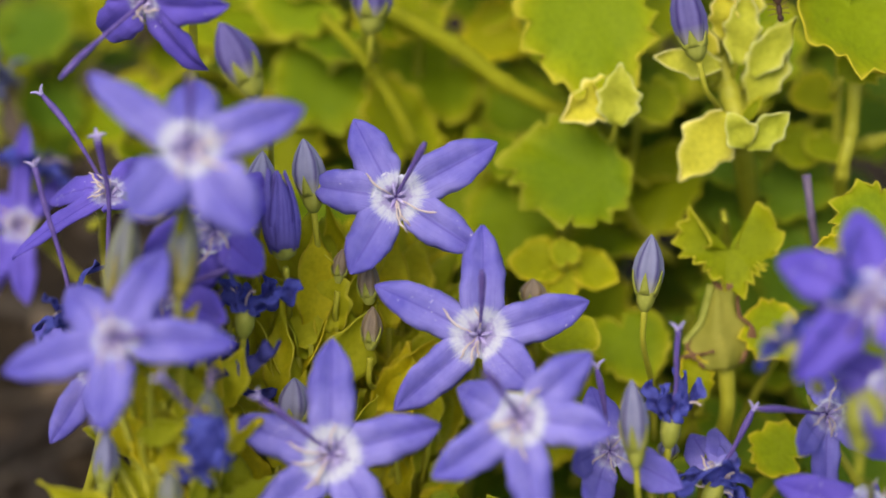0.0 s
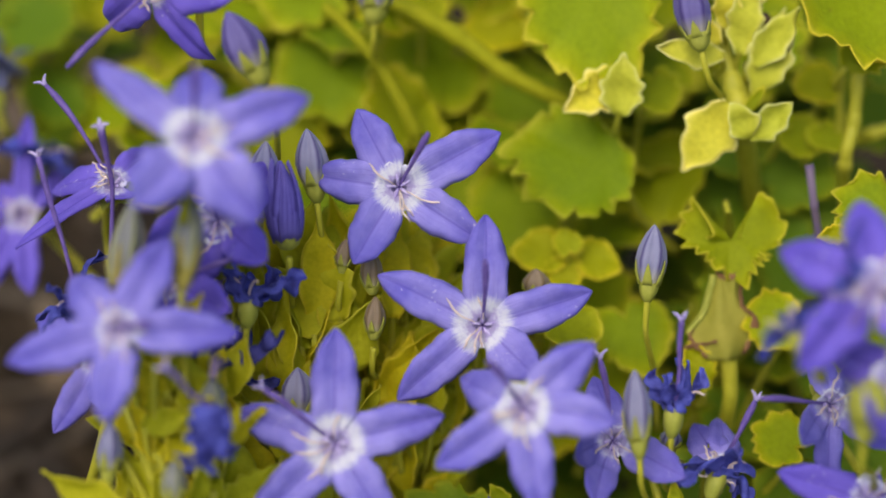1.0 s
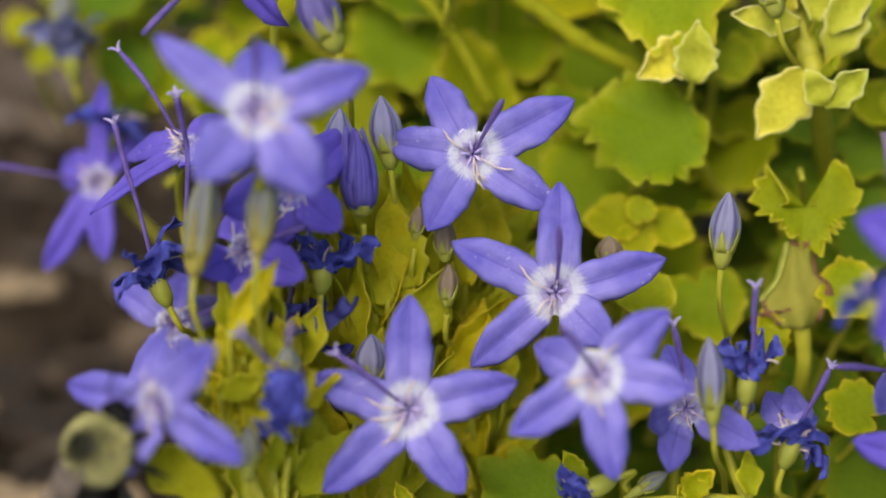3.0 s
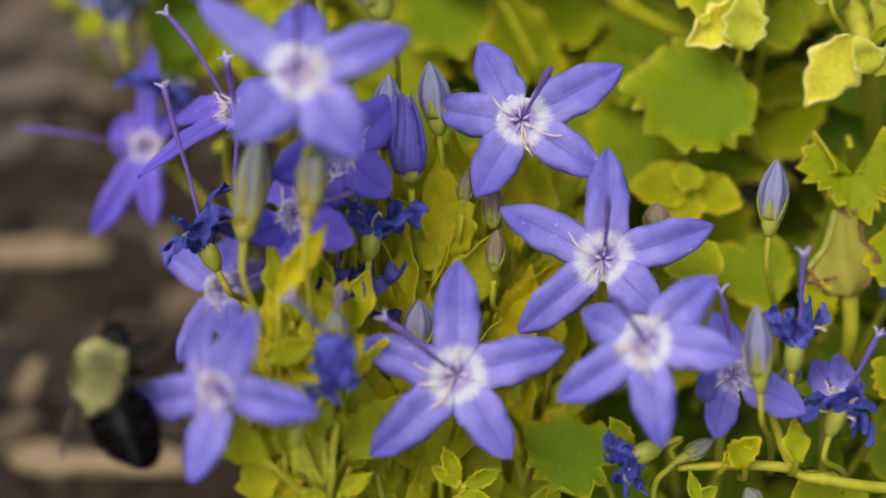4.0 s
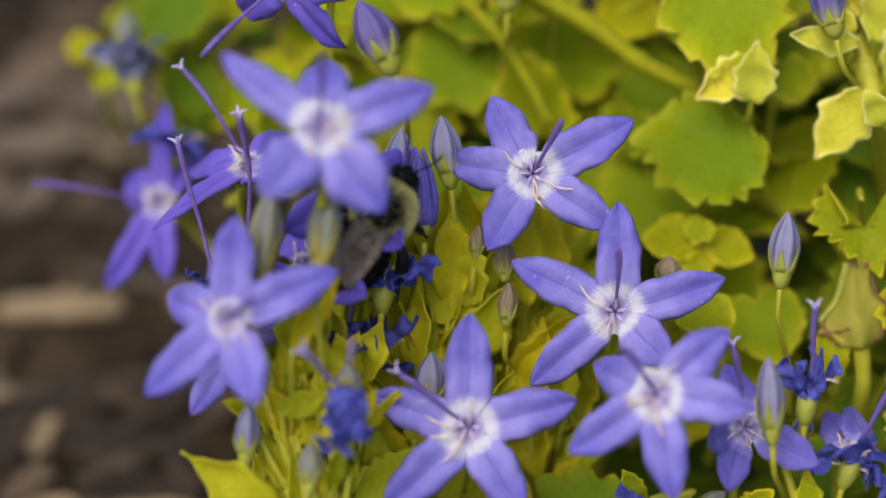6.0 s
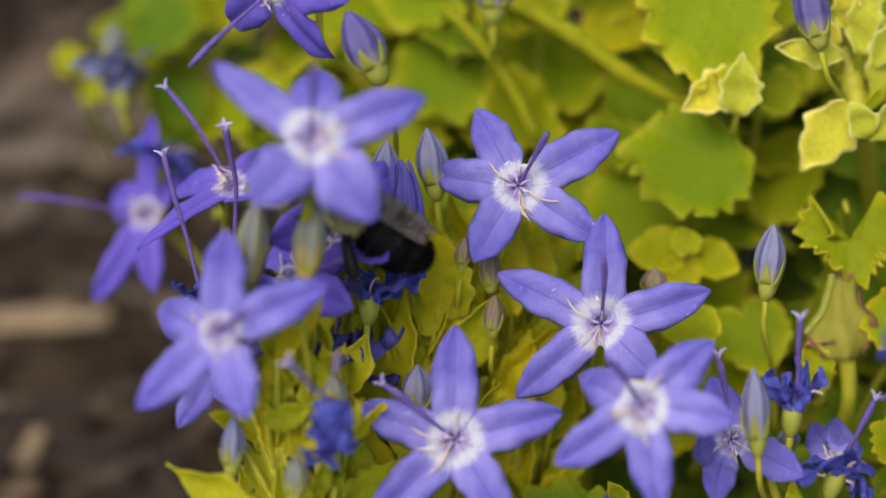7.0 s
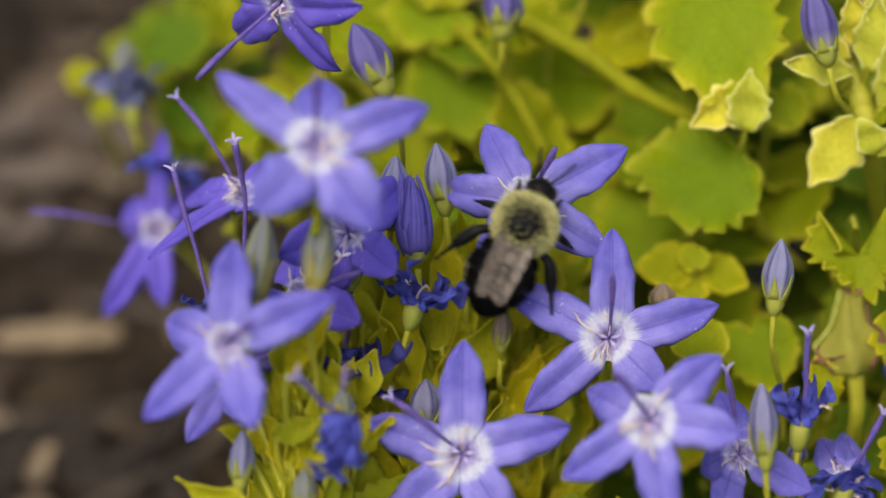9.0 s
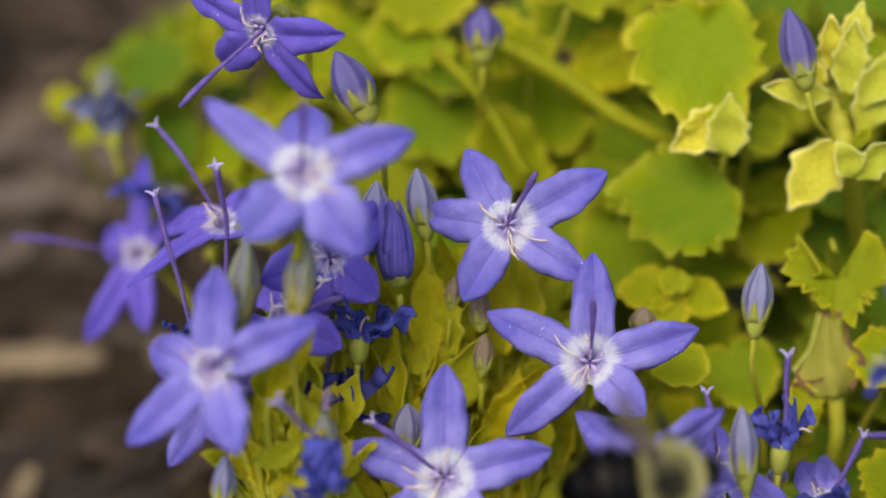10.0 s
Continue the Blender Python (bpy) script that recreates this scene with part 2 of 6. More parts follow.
def shell(name, fn, nu, nv, thick):
    """A closed thin sheet over s in 0..1, t in 0..1."""
    top, uvs = [], []
    for i in range(nu + 1):
        for j in range(nv + 1):
            top.append(Vector(fn(i / nu, j / nv)))
            uvs.append((i / nu, j / nv))
    w = nv + 1
    low = []
    for i in range(nu + 1):
        for j in range(nv + 1):
            a = top[min(i + 1, nu) * w + j] - top[max(i - 1, 0) * w + j]
            b = top[i * w + min(j + 1, nv)] - top[i * w + max(j - 1, 0)]
            nrm = a.cross(b)
            nrm = nrm.normalized() if nrm.length > 1e-6 else Vector((0, 0, 1))
            low.append(top[i * w + j] - nrm * thick)
    off = len(top)
    faces = []
    for i in range(nu):
        for j in range(nv):
            a = i * w + j
            faces.append((a, a + w, a + w + 1, a + 1))
            faces.append((a + off, a + 1 + off, a + w + 1 + off, a + w + off))
    for i in range(nu):
        a, b = i * w, (i + 1) * w
        faces.append((a, a + off, b + off, b))
        a, b = i * w + nv, (i + 1) * w + nv
        faces.append((a, b, b + off, a + off))
    for j in range(nv):
        a, b = j, j + 1
        faces.append((a, b, b + off, a + off))
        a, b = nu * w + j, nu * w + j + 1
        faces.append((a, a + off, b + off, b))
    return mesh_from(name, top + low, faces, uvs + uvs)


def glide(points, steps=6):
    """Catmull-Rom through the points."""
    p = [Vector(q) for q in points]
    p = [p[0] * 2 - p[1]] + p + [p[-1] * 2 - p[-2]]
    out = []
    for i in range(1, len(p) - 2):
        for k in range(steps):
            t = k / steps
            a, b, c, d = p[i - 1], p[i], p[i + 1], p[i + 2]
            out.append(0.5 * ((2 * b) + (c - a) * t + (2 * a - 5 * b + 4 * c - d) * t * t + (3 * b - a - 3 * c + d) * t ** 3))
    return out + [p[-2]]


def tube(name, points, radii, sides=7, steps=6):
    line = glide(points, steps) if steps > 1 else [Vector(p) for p in points]
    n = len(line)
    verts, faces, uvs = [], [], []
    up = Vector((0.13, 0.31, 0.94))
    for i, p in enumerate(line):
        d = line[min(i + 1, n - 1)] - line[max(i - 1, 0)]
        d = d.normalized() if d.length > 1e-9 else Vector((0, 0, 1))
        a = d.cross(up)
        a = a.normalized() if a.length > 1e-3 else d.orthogonal().normalized()
        b = a.cross(d)
        f = i / (n - 1) * (len(radii) - 1)
        k = min(int(f), len(radii) - 2)
        r = radii[k] + (radii[k + 1] - radii[k]) * (f - k)
        for j in range(sides):
            q = 2 * math.pi * j / sides
            verts.append(p + (a * math.cos(q) + b * math.sin(q)) * r)
            uvs.append((i / (n - 1), j / sides))
    for i in range(n - 1):
        for j in range(sides):
            k = (j + 1) % sides
            faces.append((i * sides + j, i * sides + k, (i + 1) * sides + k, (i + 1) * sides + j))
    faces.append(tuple(reversed(range(sides))))
    faces.append(tuple(range((n - 1) * sides, n * sides)))
    return mesh_from(name, verts, faces, uvs)


def lathe(name, profile, sides=15, ridge=0.0, ribs=5, twist=0.0):
    """Profile rows (height, radius); ribs fold the wall."""
    verts, faces, uvs = [], [], []
    n = len(profile)
    for i, (h, r) in enumerate(profile):
        for j in range(sides):
            q = 2 * math.pi * j / sides
            rr = r * (1 + ridge * abs(math.cos(ribs * q / 2)) - ridge * 0.5)
            w = q + twist * i / (n - 1)
            verts.append((rr * math.cos(w), rr * math.sin(w), h))
            uvs.append((i / (n - 1), j / sides))
    for i in range(n - 1):
        for j in range(sides):
            k = (j + 1) % sides
            faces.append((i * sides + j, i * sides + k, (i + 1) * sides + k, (i + 1) * sides + j))
    faces.append(tuple(reversed(range(sides))))
    faces.append(tuple(range((n - 1) * sides, n * sides)))
    return mesh_from(name, verts, faces, uvs)




def ground_under(y, z):
    """Millimetres from a spot of the slanted frame down to the soil."""
    return 75 + 0.766 * y + 0.643 * z


# ---- flowers ----
def outline(u):
    """Half the width of a petal at the share u of its length."""
    if u < 0.48:
        return 0.84 + 0.16 * math.sin(u / 0.48 * math.pi / 2)
    return max(0.02, 1 - ((u - 0.48) / 0.52) ** 2.2) ** 0.76


def petal_mesh(rng, angle, length, width, rise, bend, base=0.9, wide=1.0, roll=0.0):
    """A petal that is joined to its neighbours round the throat and ends in a keeled point. roll: turns it about its own length."""
    a = radians(angle)
    out, side, up = Vector((math.cos(a), math.sin(a), 0)), Vector((-math.sin(a), math.cos(a), 0)), Vector((0, 0, 1))
    e, ro = radians(rise), radians(roll)
    fold, lean, sway = rng.uniform(0.16, 0.34), rng.uniform(-0.22, 0.22), rng.uniform(-0.05, 0.05)
    ph, hook, nick = rng.uniform(0, 6), rng.uniform(-0.2, 1.0), rng.uniform(0, 6)

    def fn(s, t):
        v = 2 * t - 1
        r = base + (length - base) * s
        w = outline(r / length) * width * wide / 2
        w *= 1 + 0.035 * math.sin(17 * s + nick + 2 * v) + 0.02 * math.sin(41 * s + ph)
        if r < 4.2:
            w = min(w, 0.80 * r + 0.05)
        w = max(w, 0.02)
        flat = r * math.cos(e * min(1, s * 2 + 0.2))
        z = r * math.sin(e) * s + bend * s * s * length * 0.1 - hook * max(0.0, s - 0.72) ** 2 * 9
        # a groove along the midrib, full shoulders, margins that turn down and ripple
        lift = fold * abs(v) ** 1.2 * w + 0.62 * abs(v) * (1 - abs(v)) * w - 0.20 * abs(v) ** 5 * w
        lift += lean * v * w * s + 0.10 * math.sin(ph + 7 * s + 2.5 * v) * s
        lift += 0.16 * math.sin(10 * s + ph) * abs(v) ** 3 * w * min(1, 2 * s) + 0.05 * math.sin(23 * s + 5 * v + nick) * abs(v) * w
        near = min(1.0, max(0.0, (r - 1.6) / 3.4))
        lift *= near * near * (3 - 2 * near)
        x, z2 = v * w * math.cos(ro * s) - lift * math.sin(ro * s), v * w * math.sin(ro * s) + lift * math.cos(ro * s)
        return out * flat + side * (x + sway * s * s * length) + up * (z + z2)

    return shell("petal", fn, 20, 12, 0.16)


def bloom(x, y, z, petals, style=(20, 70, 8.5), width=6.0, tip=(0, 0), deep=False, stem=None, seed=1, label="", open_throat=1.0, lobes=False, lie=None):
    """A star-shaped bellflower facing the viewer. petals: rows of (turn, reach, rise, bend); style: (turn, tilt, length); tip: lean of the whole flower about x and y. lobes: a ripe, three-parted stigma; lie: the way that the spent stamens have fallen."""
    rng = random.Random(seed)
    turn = pose(0, 0, 0, tip[0], tip[1])
    ob = thing("bellflower", place(x, y, z, turn), label or "open violet-blue bellflower with white throat on green stalk", "flower", "open bellflowers")
    mat = PETAL_DEEP if deep else PETAL if open_throat > 0.75 else PETAL_SMALL_EYE
    for turn_, reach, rise, bend, *shape in petals:
        wide, roll = (*shape, 1.0, 0.0)[:2] if len(shape) < 2 else shape
        part("petal", petal_mesh(rng, turn_, reach, width * 0.91 * rng.uniform(0.94, 1.06), rise, bend, 0.9, wide, roll), mat, ob)
    R = 2.9 * open_throat
    ph = rng.uniform(0, 6)

    def throat(s, t):
        q = 2 * math.pi * t
        r = R * s * (1 + 0.10 * math.cos(5 * (q - radians(petals[0][0]))) * s + 0.035 * math.sin(19 * q + ph) * s + 0.03 * math.sin(43 * q) * s)
        return (r * math.cos(q), r * math.sin(q), -1.3 * (1 - s * s) + 0.34 + 0.05 * math.sin(11 * q) * s - 0.30 * s ** 6)

    part("throat", shell("throat", throat, 8, 90, 0.06), THROAT, ob, "white funnel-shaped throat")
    st, tl, ln = style
    d = Vector((math.cos(radians(st)) * math.sin(radians(tl)), math.sin(radians(st)) * math.sin(radians(tl)), math.cos(radians(tl))))
    bow = Vector((0.012 * ln, 0.02 * ln, 0.02 * ln))
    line = [Vector((0, 0, -1.2)), d * ln * 0.35 + bow * 0.5, d * ln * 0.7 + bow, d * ln]
    sty = part("style", tube("style", line, [0.22, 0.21, 0.24, 0.30, 0.42, 0.46, 0.26], 8, 5), STYLE, ob, "slender violet style with club-shaped tip")
    for k in range(3 if lobes else 0):
        q = 2 * math.pi * k / 3 + ph
        o = d.orthogonal().normalized()
        o = Matrix.Rotation(q, 3, d) @ o
        part("stigma_lobe", tube("stigma", [d * ln, d * (ln + 0.7) + o * 0.45, d * (ln + 1.0) + o * 1.05], [0.22, 0.2, 0.1], 5, 3), STIGMA, sty)
    for k in range(5):
        q = 2 * math.pi * k / 5 + ph + rng.uniform(-0.3, 0.3) if lie is None else radians(lie + (k - 2) * 24 + rng.uniform(-14, 14)) + (math.pi if k == 4 else 0)
        o, w = Vector((math.cos(q), math.sin(q), 0)), Vector((-math.sin(q), math.cos(q), 0))
        ln2 = rng.uniform(1.6, 4.4) * open_throat
        c = rng.choice((-1, 1)) * rng.uniform(0.5, 1.25)
        line = [o * 0.4 + Vector((0, 0, -0.9)), o * (0.5 + 0.25 * ln2) + w * 0.2 * c + Vector((0, 0, 0.7)), o * (0.4 + 0.6 * ln2) + w * 0.35 * c + Vector((0, 0, 1.1)),
                o * (0.5 + 0.85 * ln2) + w * 0.85 * c + Vector((0, 0, 0.8)), o * (0.4 + 0.98 * ln2) + w * 1.2 * c + Vector((0, 0, 0.95)), o * (0.9 + 1.0 * ln2) + w * 1.6 * c + Vector((0, 0, 0.6))]
        part("stamen", tube("stamen", line, [0.09, 0.09, 0.10, 0.13, 0.15, 0.12, 0.06], 6, 5), STAMEN, ob, "curled cream stamen")
        # the broad, violet-stained foot of the filament
        p = Vector((math.cos(ph + 1.2566 * k), math.sin(ph + 1.2566 * k), 0))
        part("filament_base", tube("filament", [p * 0.25 + Vector((0, 0, -1.0)), p * 0.8 + Vector((0, 0, 0.0)), p * 1.75 * open_throat + Vector((0, 0, -0.1))], [0.16, 0.22, 0.20, 0.08], 6, 3), FILAMENT, ob, "violet-stained filament base")
    cal = part("calyx", lathe("calyx", [(-5.6, 0.5), (-5.0, 1.1), (-4.0, 1.5), (-3.0, 1.7), (-2.1, 1.9)], 14, 0.12), CALYX, ob, "small green calyx")
    for k in range(5):
        q = radians(petals[k % len(petals)][0] + 36)

        def sepal(s, t, q=q):
            v = 2 * t - 1
            w = 0.75 * (1 - s) ** 0.7 + 0.03
            r = 1.7 + 1.5 * s
            return (r * math.cos(q) - v * w * math.sin(q), r * math.sin(q) + v * w * math.cos(q), -2.3 + 0.5 * s - 0.3 * s * s)

        part("sepal", shell("sepal", sepal, 4, 2, 0.15), CALYX, cal)
    inv = turn.inverted().to_3x3()
    foot = stem or (rng.uniform(-6, 6), -28 + rng.uniform(-6, 6), -32)
    f = Vector(foot)
    line = [Vector((0, 0, -5.2)), Vector((0, 0, -8)) + inv @ (f * 0.12), inv @ (f * 0.55) + Vector((0.6, 0, -2)), inv @ f]
    part("stalk", tube("stalk", line, [0.55, 0.5, 0.6, 0.8], 7, 6), STEM, ob, "thin yellow-green stalk")
    return ob


def bud(x, y, z, turn, length=8.5, width=4.0, lean=0.0, mat=None, stem=None, seed=1, label="", twist=0.35, cup=1.0, hug=0.38, parting=False, sepals=None):
    """A closed bud. turn: the way that its tip points in the slanted frame's plane; lean: towards the viewer."""
    rng = random.Random(seed)
    m = pose(0, 0, 0, 0, 0, turn - 90) @ pose(0, 0, 0, -90 + lean)
    ob = thing("flower_bud", place(x, y, z, m), label or "closed violet-grey bellflower bud in green calyx", "flower bud", "closed buds")
    L, W = length, width / 2
    prof = [(0.0, W * 0.55), (L * 0.10, W * 0.72), (L * 0.25, W * 0.92), (L * 0.42, W), (L * 0.6, W * 0.89), (L * 0.76, W * 0.65), (L * 0.88, W * 0.39), (L * 0.96, W * 0.18), (L, W * 0.05)]
    part("corolla", lathe("corolla", prof, 40, 0.34, 5, twist), mat or BUD, ob)
    for k in range(5 if parting else 0):
        q, h = 2 * math.pi * k / 5 + rng.uniform(-0.2, 0.2), L * rng.uniform(0.92, 1.06)

        def lobe(s, t, q=q, h=h):
            v = 2 * t - 1
            a = q + v * (0.75 - 0.55 * s ** 1.5) + 0.25 * s
            r = W * (0.66 + 0.34 * math.sin(min(1.0, s / 0.4) * math.pi / 2) - 0.64 * s ** 2.4) + 0.18 * (1 - v * v) + 0.12
            return (r * math.cos(a), r * math.sin(a), L * 0.06 + (h - L * 0.06) * s - 0.5 * v * v)

        part("petal_tip", shell("petal", lobe, 10, 5, 0.16), mat, ob, "deep violet petal parting from the bud")
    cal = part("calyx", lathe("calyx", [(-1.9 * cup, 0.40), (-1.4 * cup, W * 0.42), (-0.7 * cup, W * 0.60), (0.1, W * 0.68), (0.9 * cup, W * 0.76)], 16, 0.16), sepals or CALYX, ob, "ribbed green calyx cup")
    for k in range(5):
        q = 2 * math.pi * (k + 0.5) / 5
        reach = L * cup * hug * rng.uniform(0.85, 1.15)

        def sepal(s, t, q=q, reach=reach):
            v = 2 * t - 1
            w = W * 0.36 * (1 - s) ** 0.8 + 0.02
            h = (0.2 + reach * s) / L
            r = W * (0.56 + 0.44 * math.sin(min(1.0, h / 0.42) * math.pi / 2)) * 0.97 + 0.12
            return (r * math.cos(q) - v * w * math.sin(q), r * math.sin(q) + v * w * math.cos(q), 0.2 + reach * s)

        part("sepal", shell("sepal", sepal, 4, 2, 0.14), sepals or CALYX, cal)
    inv = m.inverted().to_3x3()
    f = inv @ Vector(stem or (rng.uniform(-4, 4), -22, -18))
    line = [Vector((0, 0, -1.7)), Vector((0, 0, -4)) + f * 0.10, f * 0.55 + Vector((0.5, 0, -1.5)), f]
    part("stalk", tube("stalk", line, [0.40, 0.36, 0.38, 0.45], 7, 6), STEM, ob, "thin green stalk")
    return ob


def withered(x, y, z, turn, size=6.0, strips=8, spread=70, droop=0.3, stem=None, seed=1, label="", style=None, bare=False, plump=1.0, broad=1.0, mat=WITHERED):
    """A spent flower: crumpled dark-blue petals on a calyx."""
    rng = random.Random(seed)
    m = pose(0, 0, 0, 0, 0, turn - 90) @ pose(0, 0, 0, -90)
    ob = thing("withered_flower", place(x, y, z, m), label or "withered crumpled dark-blue bellflower on green calyx", "flower", "withered flowers")
    for k in range(strips):
        q = 2 * math.pi * k / strips + rng.uniform(-0.3, 0.3)
        op = radians(rng.uniform(0.15, 1.0) * spread)
        L, W = size * rng.uniform(0.65, 1.25), size * rng.uniform(0.10, 0.22) * broad
        o, w = Vector((math.cos(q), math.sin(q), 0)), Vector((-math.sin(q), math.cos(q), 0))
        p1, p2, p3, tw = rng.uniform(0, 6), rng.uniform(0, 6), rng.uniform(0, 6), rng.uniform(-2.4, 2.4)

        def crumpled(s, t):
            v = 2 * t - 1
            a = op * min(1, 0.35 + s) + droop * s * s * 2
            c = o * (0.8 * plump + L * s * math.sin(a) + 1.3 * (plump - 1) * math.sin(math.pi * s)) + Vector((0, 0, L * s * math.cos(a)))
            wd = W * (0.55 + 0.5 * math.sin(math.pi * min(1, s * 0.9 + 0.1)) + 0.22 * math.sin(11 * s + p3))
            tw_ = tw * s + 0.6 * math.sin(6 * s + p2)
            cr = 0.45 * math.sin(8 * s + p1 + 2 * v) + 0.30 * math.sin(13 * s + p2 - 4 * v) + 0.40 * abs(v) * math.sin(19 * s + p3)
            nrm = Vector((math.cos(q) * math.cos(a), math.sin(q) * math.cos(a), -math.sin(a)))
            return c + (w * math.cos(tw_) + nrm * math.sin(tw_)) * v * wd + nrm * cr * size * 0.10 + w * size * 0.05 * math.sin(10 * s + p1 - 3 * v)

        part("petal", shell("petal", crumpled, 22, 6, 0.12), mat, ob)
    for k in range(0 if bare else 3):
        q = rng.uniform(0, 6)
        o = Vector((math.cos(q), math.sin(q), 0))
        line = [o * 0.4, o * 1.0 + Vector((0, 0, 1.6)), o * 2.2 + Vector((0.4, 0.3, 2.6)), o * size * 0.6 + Vector((0.6, 0, 2.4))]
        part("stamen", tube("stamen", line, [0.13, 0.15, 0.14, 0.1], 5, 4), STAMEN, ob, "dried cream stamen")
    if not bare:
        part("calyx", lathe("calyx", [(-3.2, 0.42), (-2.5, 0.85), (-1.6, 1.15), (-0.6, 1.2), (0.4, 1.05)], 15, 0.16), CALYX, ob, "ribbed green calyx")
    if style:
        inv = m.inverted().to_3x3()
        d = inv @ Vector(style)
        sty = part("style", tube("style", [Vector((0, 0, 0)), d * 0.4 + Vector((0.3, 0.2, 0.3)), d * 0.75, d], [0.24, 0.26, 0.34, 0.36], 7, 4), STYLE, ob, "slender violet style")
        e = d.normalized()
        for k in range(3):
            o = Matrix.Rotation(2 * math.pi * k / 3, 3, e) @ e.orthogonal().normalized()
            part("stigma_lobe", tube("stigma", [d, d + e * 0.6 + o * 0.5, d + e * 0.9 + o * 1.1], [0.24, 0.2, 0.1], 5, 3), STIGMA, sty)
    inv = m.inverted().to_3x3()
    f = inv @ Vector(stem or (rng.uniform(-4, 4), -22, -20))
    line = [Vector((0, 0, -3)), Vector((0, 0, -5)) + f * 0.1, f * 0.55 + Vector((0.5, 0, -1.5)), f]
    part("stalk", tube("stalk", line, [0.42, 0.38, 0.42, 0.5], 7, 6), STEM_VIOLET if bare else STEM, ob, "thin flower stalk")
    return ob


# ---- leaves ----
def leaf_blade(rng, size, teeth=11, notch=0.5, cup=0.12, fold=0.0, point=0.15, depth=0.20, gape=0.085, edge=2, slim=0.0, hug=0.0):
    """A rounded, sharply toothed leaf; its stalk joins at the notch (at -y). The blade lies in x, y."""
    R = size / 2
    ph = rng.uniform(0, 6)
    wav = rng.uniform(0.04, 0.09)
    n = teeth * 10
    skew = rng.uniform(-0.12, 0.12)
    bite = [rng.uniform(0.25, 1.4) for _ in range(teeth + 2)]

    def rim(t):
        q = -math.pi / 2 + 2 * math.pi * t
        d = abs(((t + 0.5) % 1) - 0.5) * 2  # 0 at the stalk, 1 at the tip
        r = 1.0 - notch * math.exp(-(d / gape) ** edge) + point * math.exp(-((1 - d) / 0.10) ** 2)
        h = min(1.0, max(0.0, (d - 0.36) / 0.32))
        r *= 1 - slim * h * h * (3 - 2 * h)
        turn_ = t * teeth + 0.3 * math.sin(3 * q + ph) + 0.3
        saw = turn_ % 1.0
        up = saw / 0.7 if saw < 0.7 else (1 - saw) / 0.3
        r *= 1 + 0.05 * math.sin(3 * q + ph)
        cut = depth * bite[int(turn_) % len(bite)] * (1 - up ** 1.6) * min(1, d * 5)
        return q, r * R, cut

    def fn(s, t):
        q, r, cut = rim(t)
        k = 1 - (1 - s) ** 1.5
        r *= 1 - cut * k ** 7
        px, py = r * k * math.cos(q) + skew * R * k * k * math.sin(q), r * k * math.sin(q)
        cx, cy = 0, -R * (1 - notch) * 0.55 * (1 - k) * (1 if slim == 0 else 0)
        px, py = px + cx, py + cy
        px *= 1 - hug * min(1.0, max(0.0, -py / R))
        away = abs(((t + 0.5) % 1) - 0.5) * 2
        px += (1 if t < 0.5 else -1) * hug * 0.5 * R * k * math.exp(-(away / 0.24) ** 2)
        z = cup * k * k * R + fold * abs(px)
        z += wav * R * math.sin(4 * q + ph) * k * k + 0.006 * R * abs(math.sin(22 * t)) * (1 - k) * k * 2
        z += 0.05 * R * math.sin(9 * q + 2 * ph) * k ** 4
        return (px, py, z)

    return shell("blade", fn, 9, n, 0.2)


def leaf(x, y, z, size=14.0, tip=(0, 0, 0), mat=None, stem=None, seed=1, label="", name="bellflower_leaf", **shape):
    rng = random.Random(seed)
    turn = pose(0, 0, 0, tip[0]) @ pose(0, 0, 0, 0, tip[1]) @ pose(0, 0, 0, 0, 0, tip[2])
    ob = thing(name, place(x, y, z, turn), label or "yellow-green toothed bellflower leaf on its stalk", "leaf", "golden leaves")
    part("blade", leaf_blade(rng, size, **shape), mat or LEAF_GOLD, ob)
    inv = turn.inverted().to_3x3()
    f = inv @ Vector(stem or (rng.uniform(-8, 8), -16, -16))
    a = Vector((0, -size * 0.2, -0.3))
    line = [a, a + Vector((0, -size * 0.12, -1.2)) + f * 0.12, f * 0.55 + a + Vector((0, 0, -0.8)), a + f]
    part("petiole", tube("petiole", line, [0.38, 0.45, 0.5, 0.6], 6, 5), STEM, ob, "thin pale leaf stalk")
    return ob


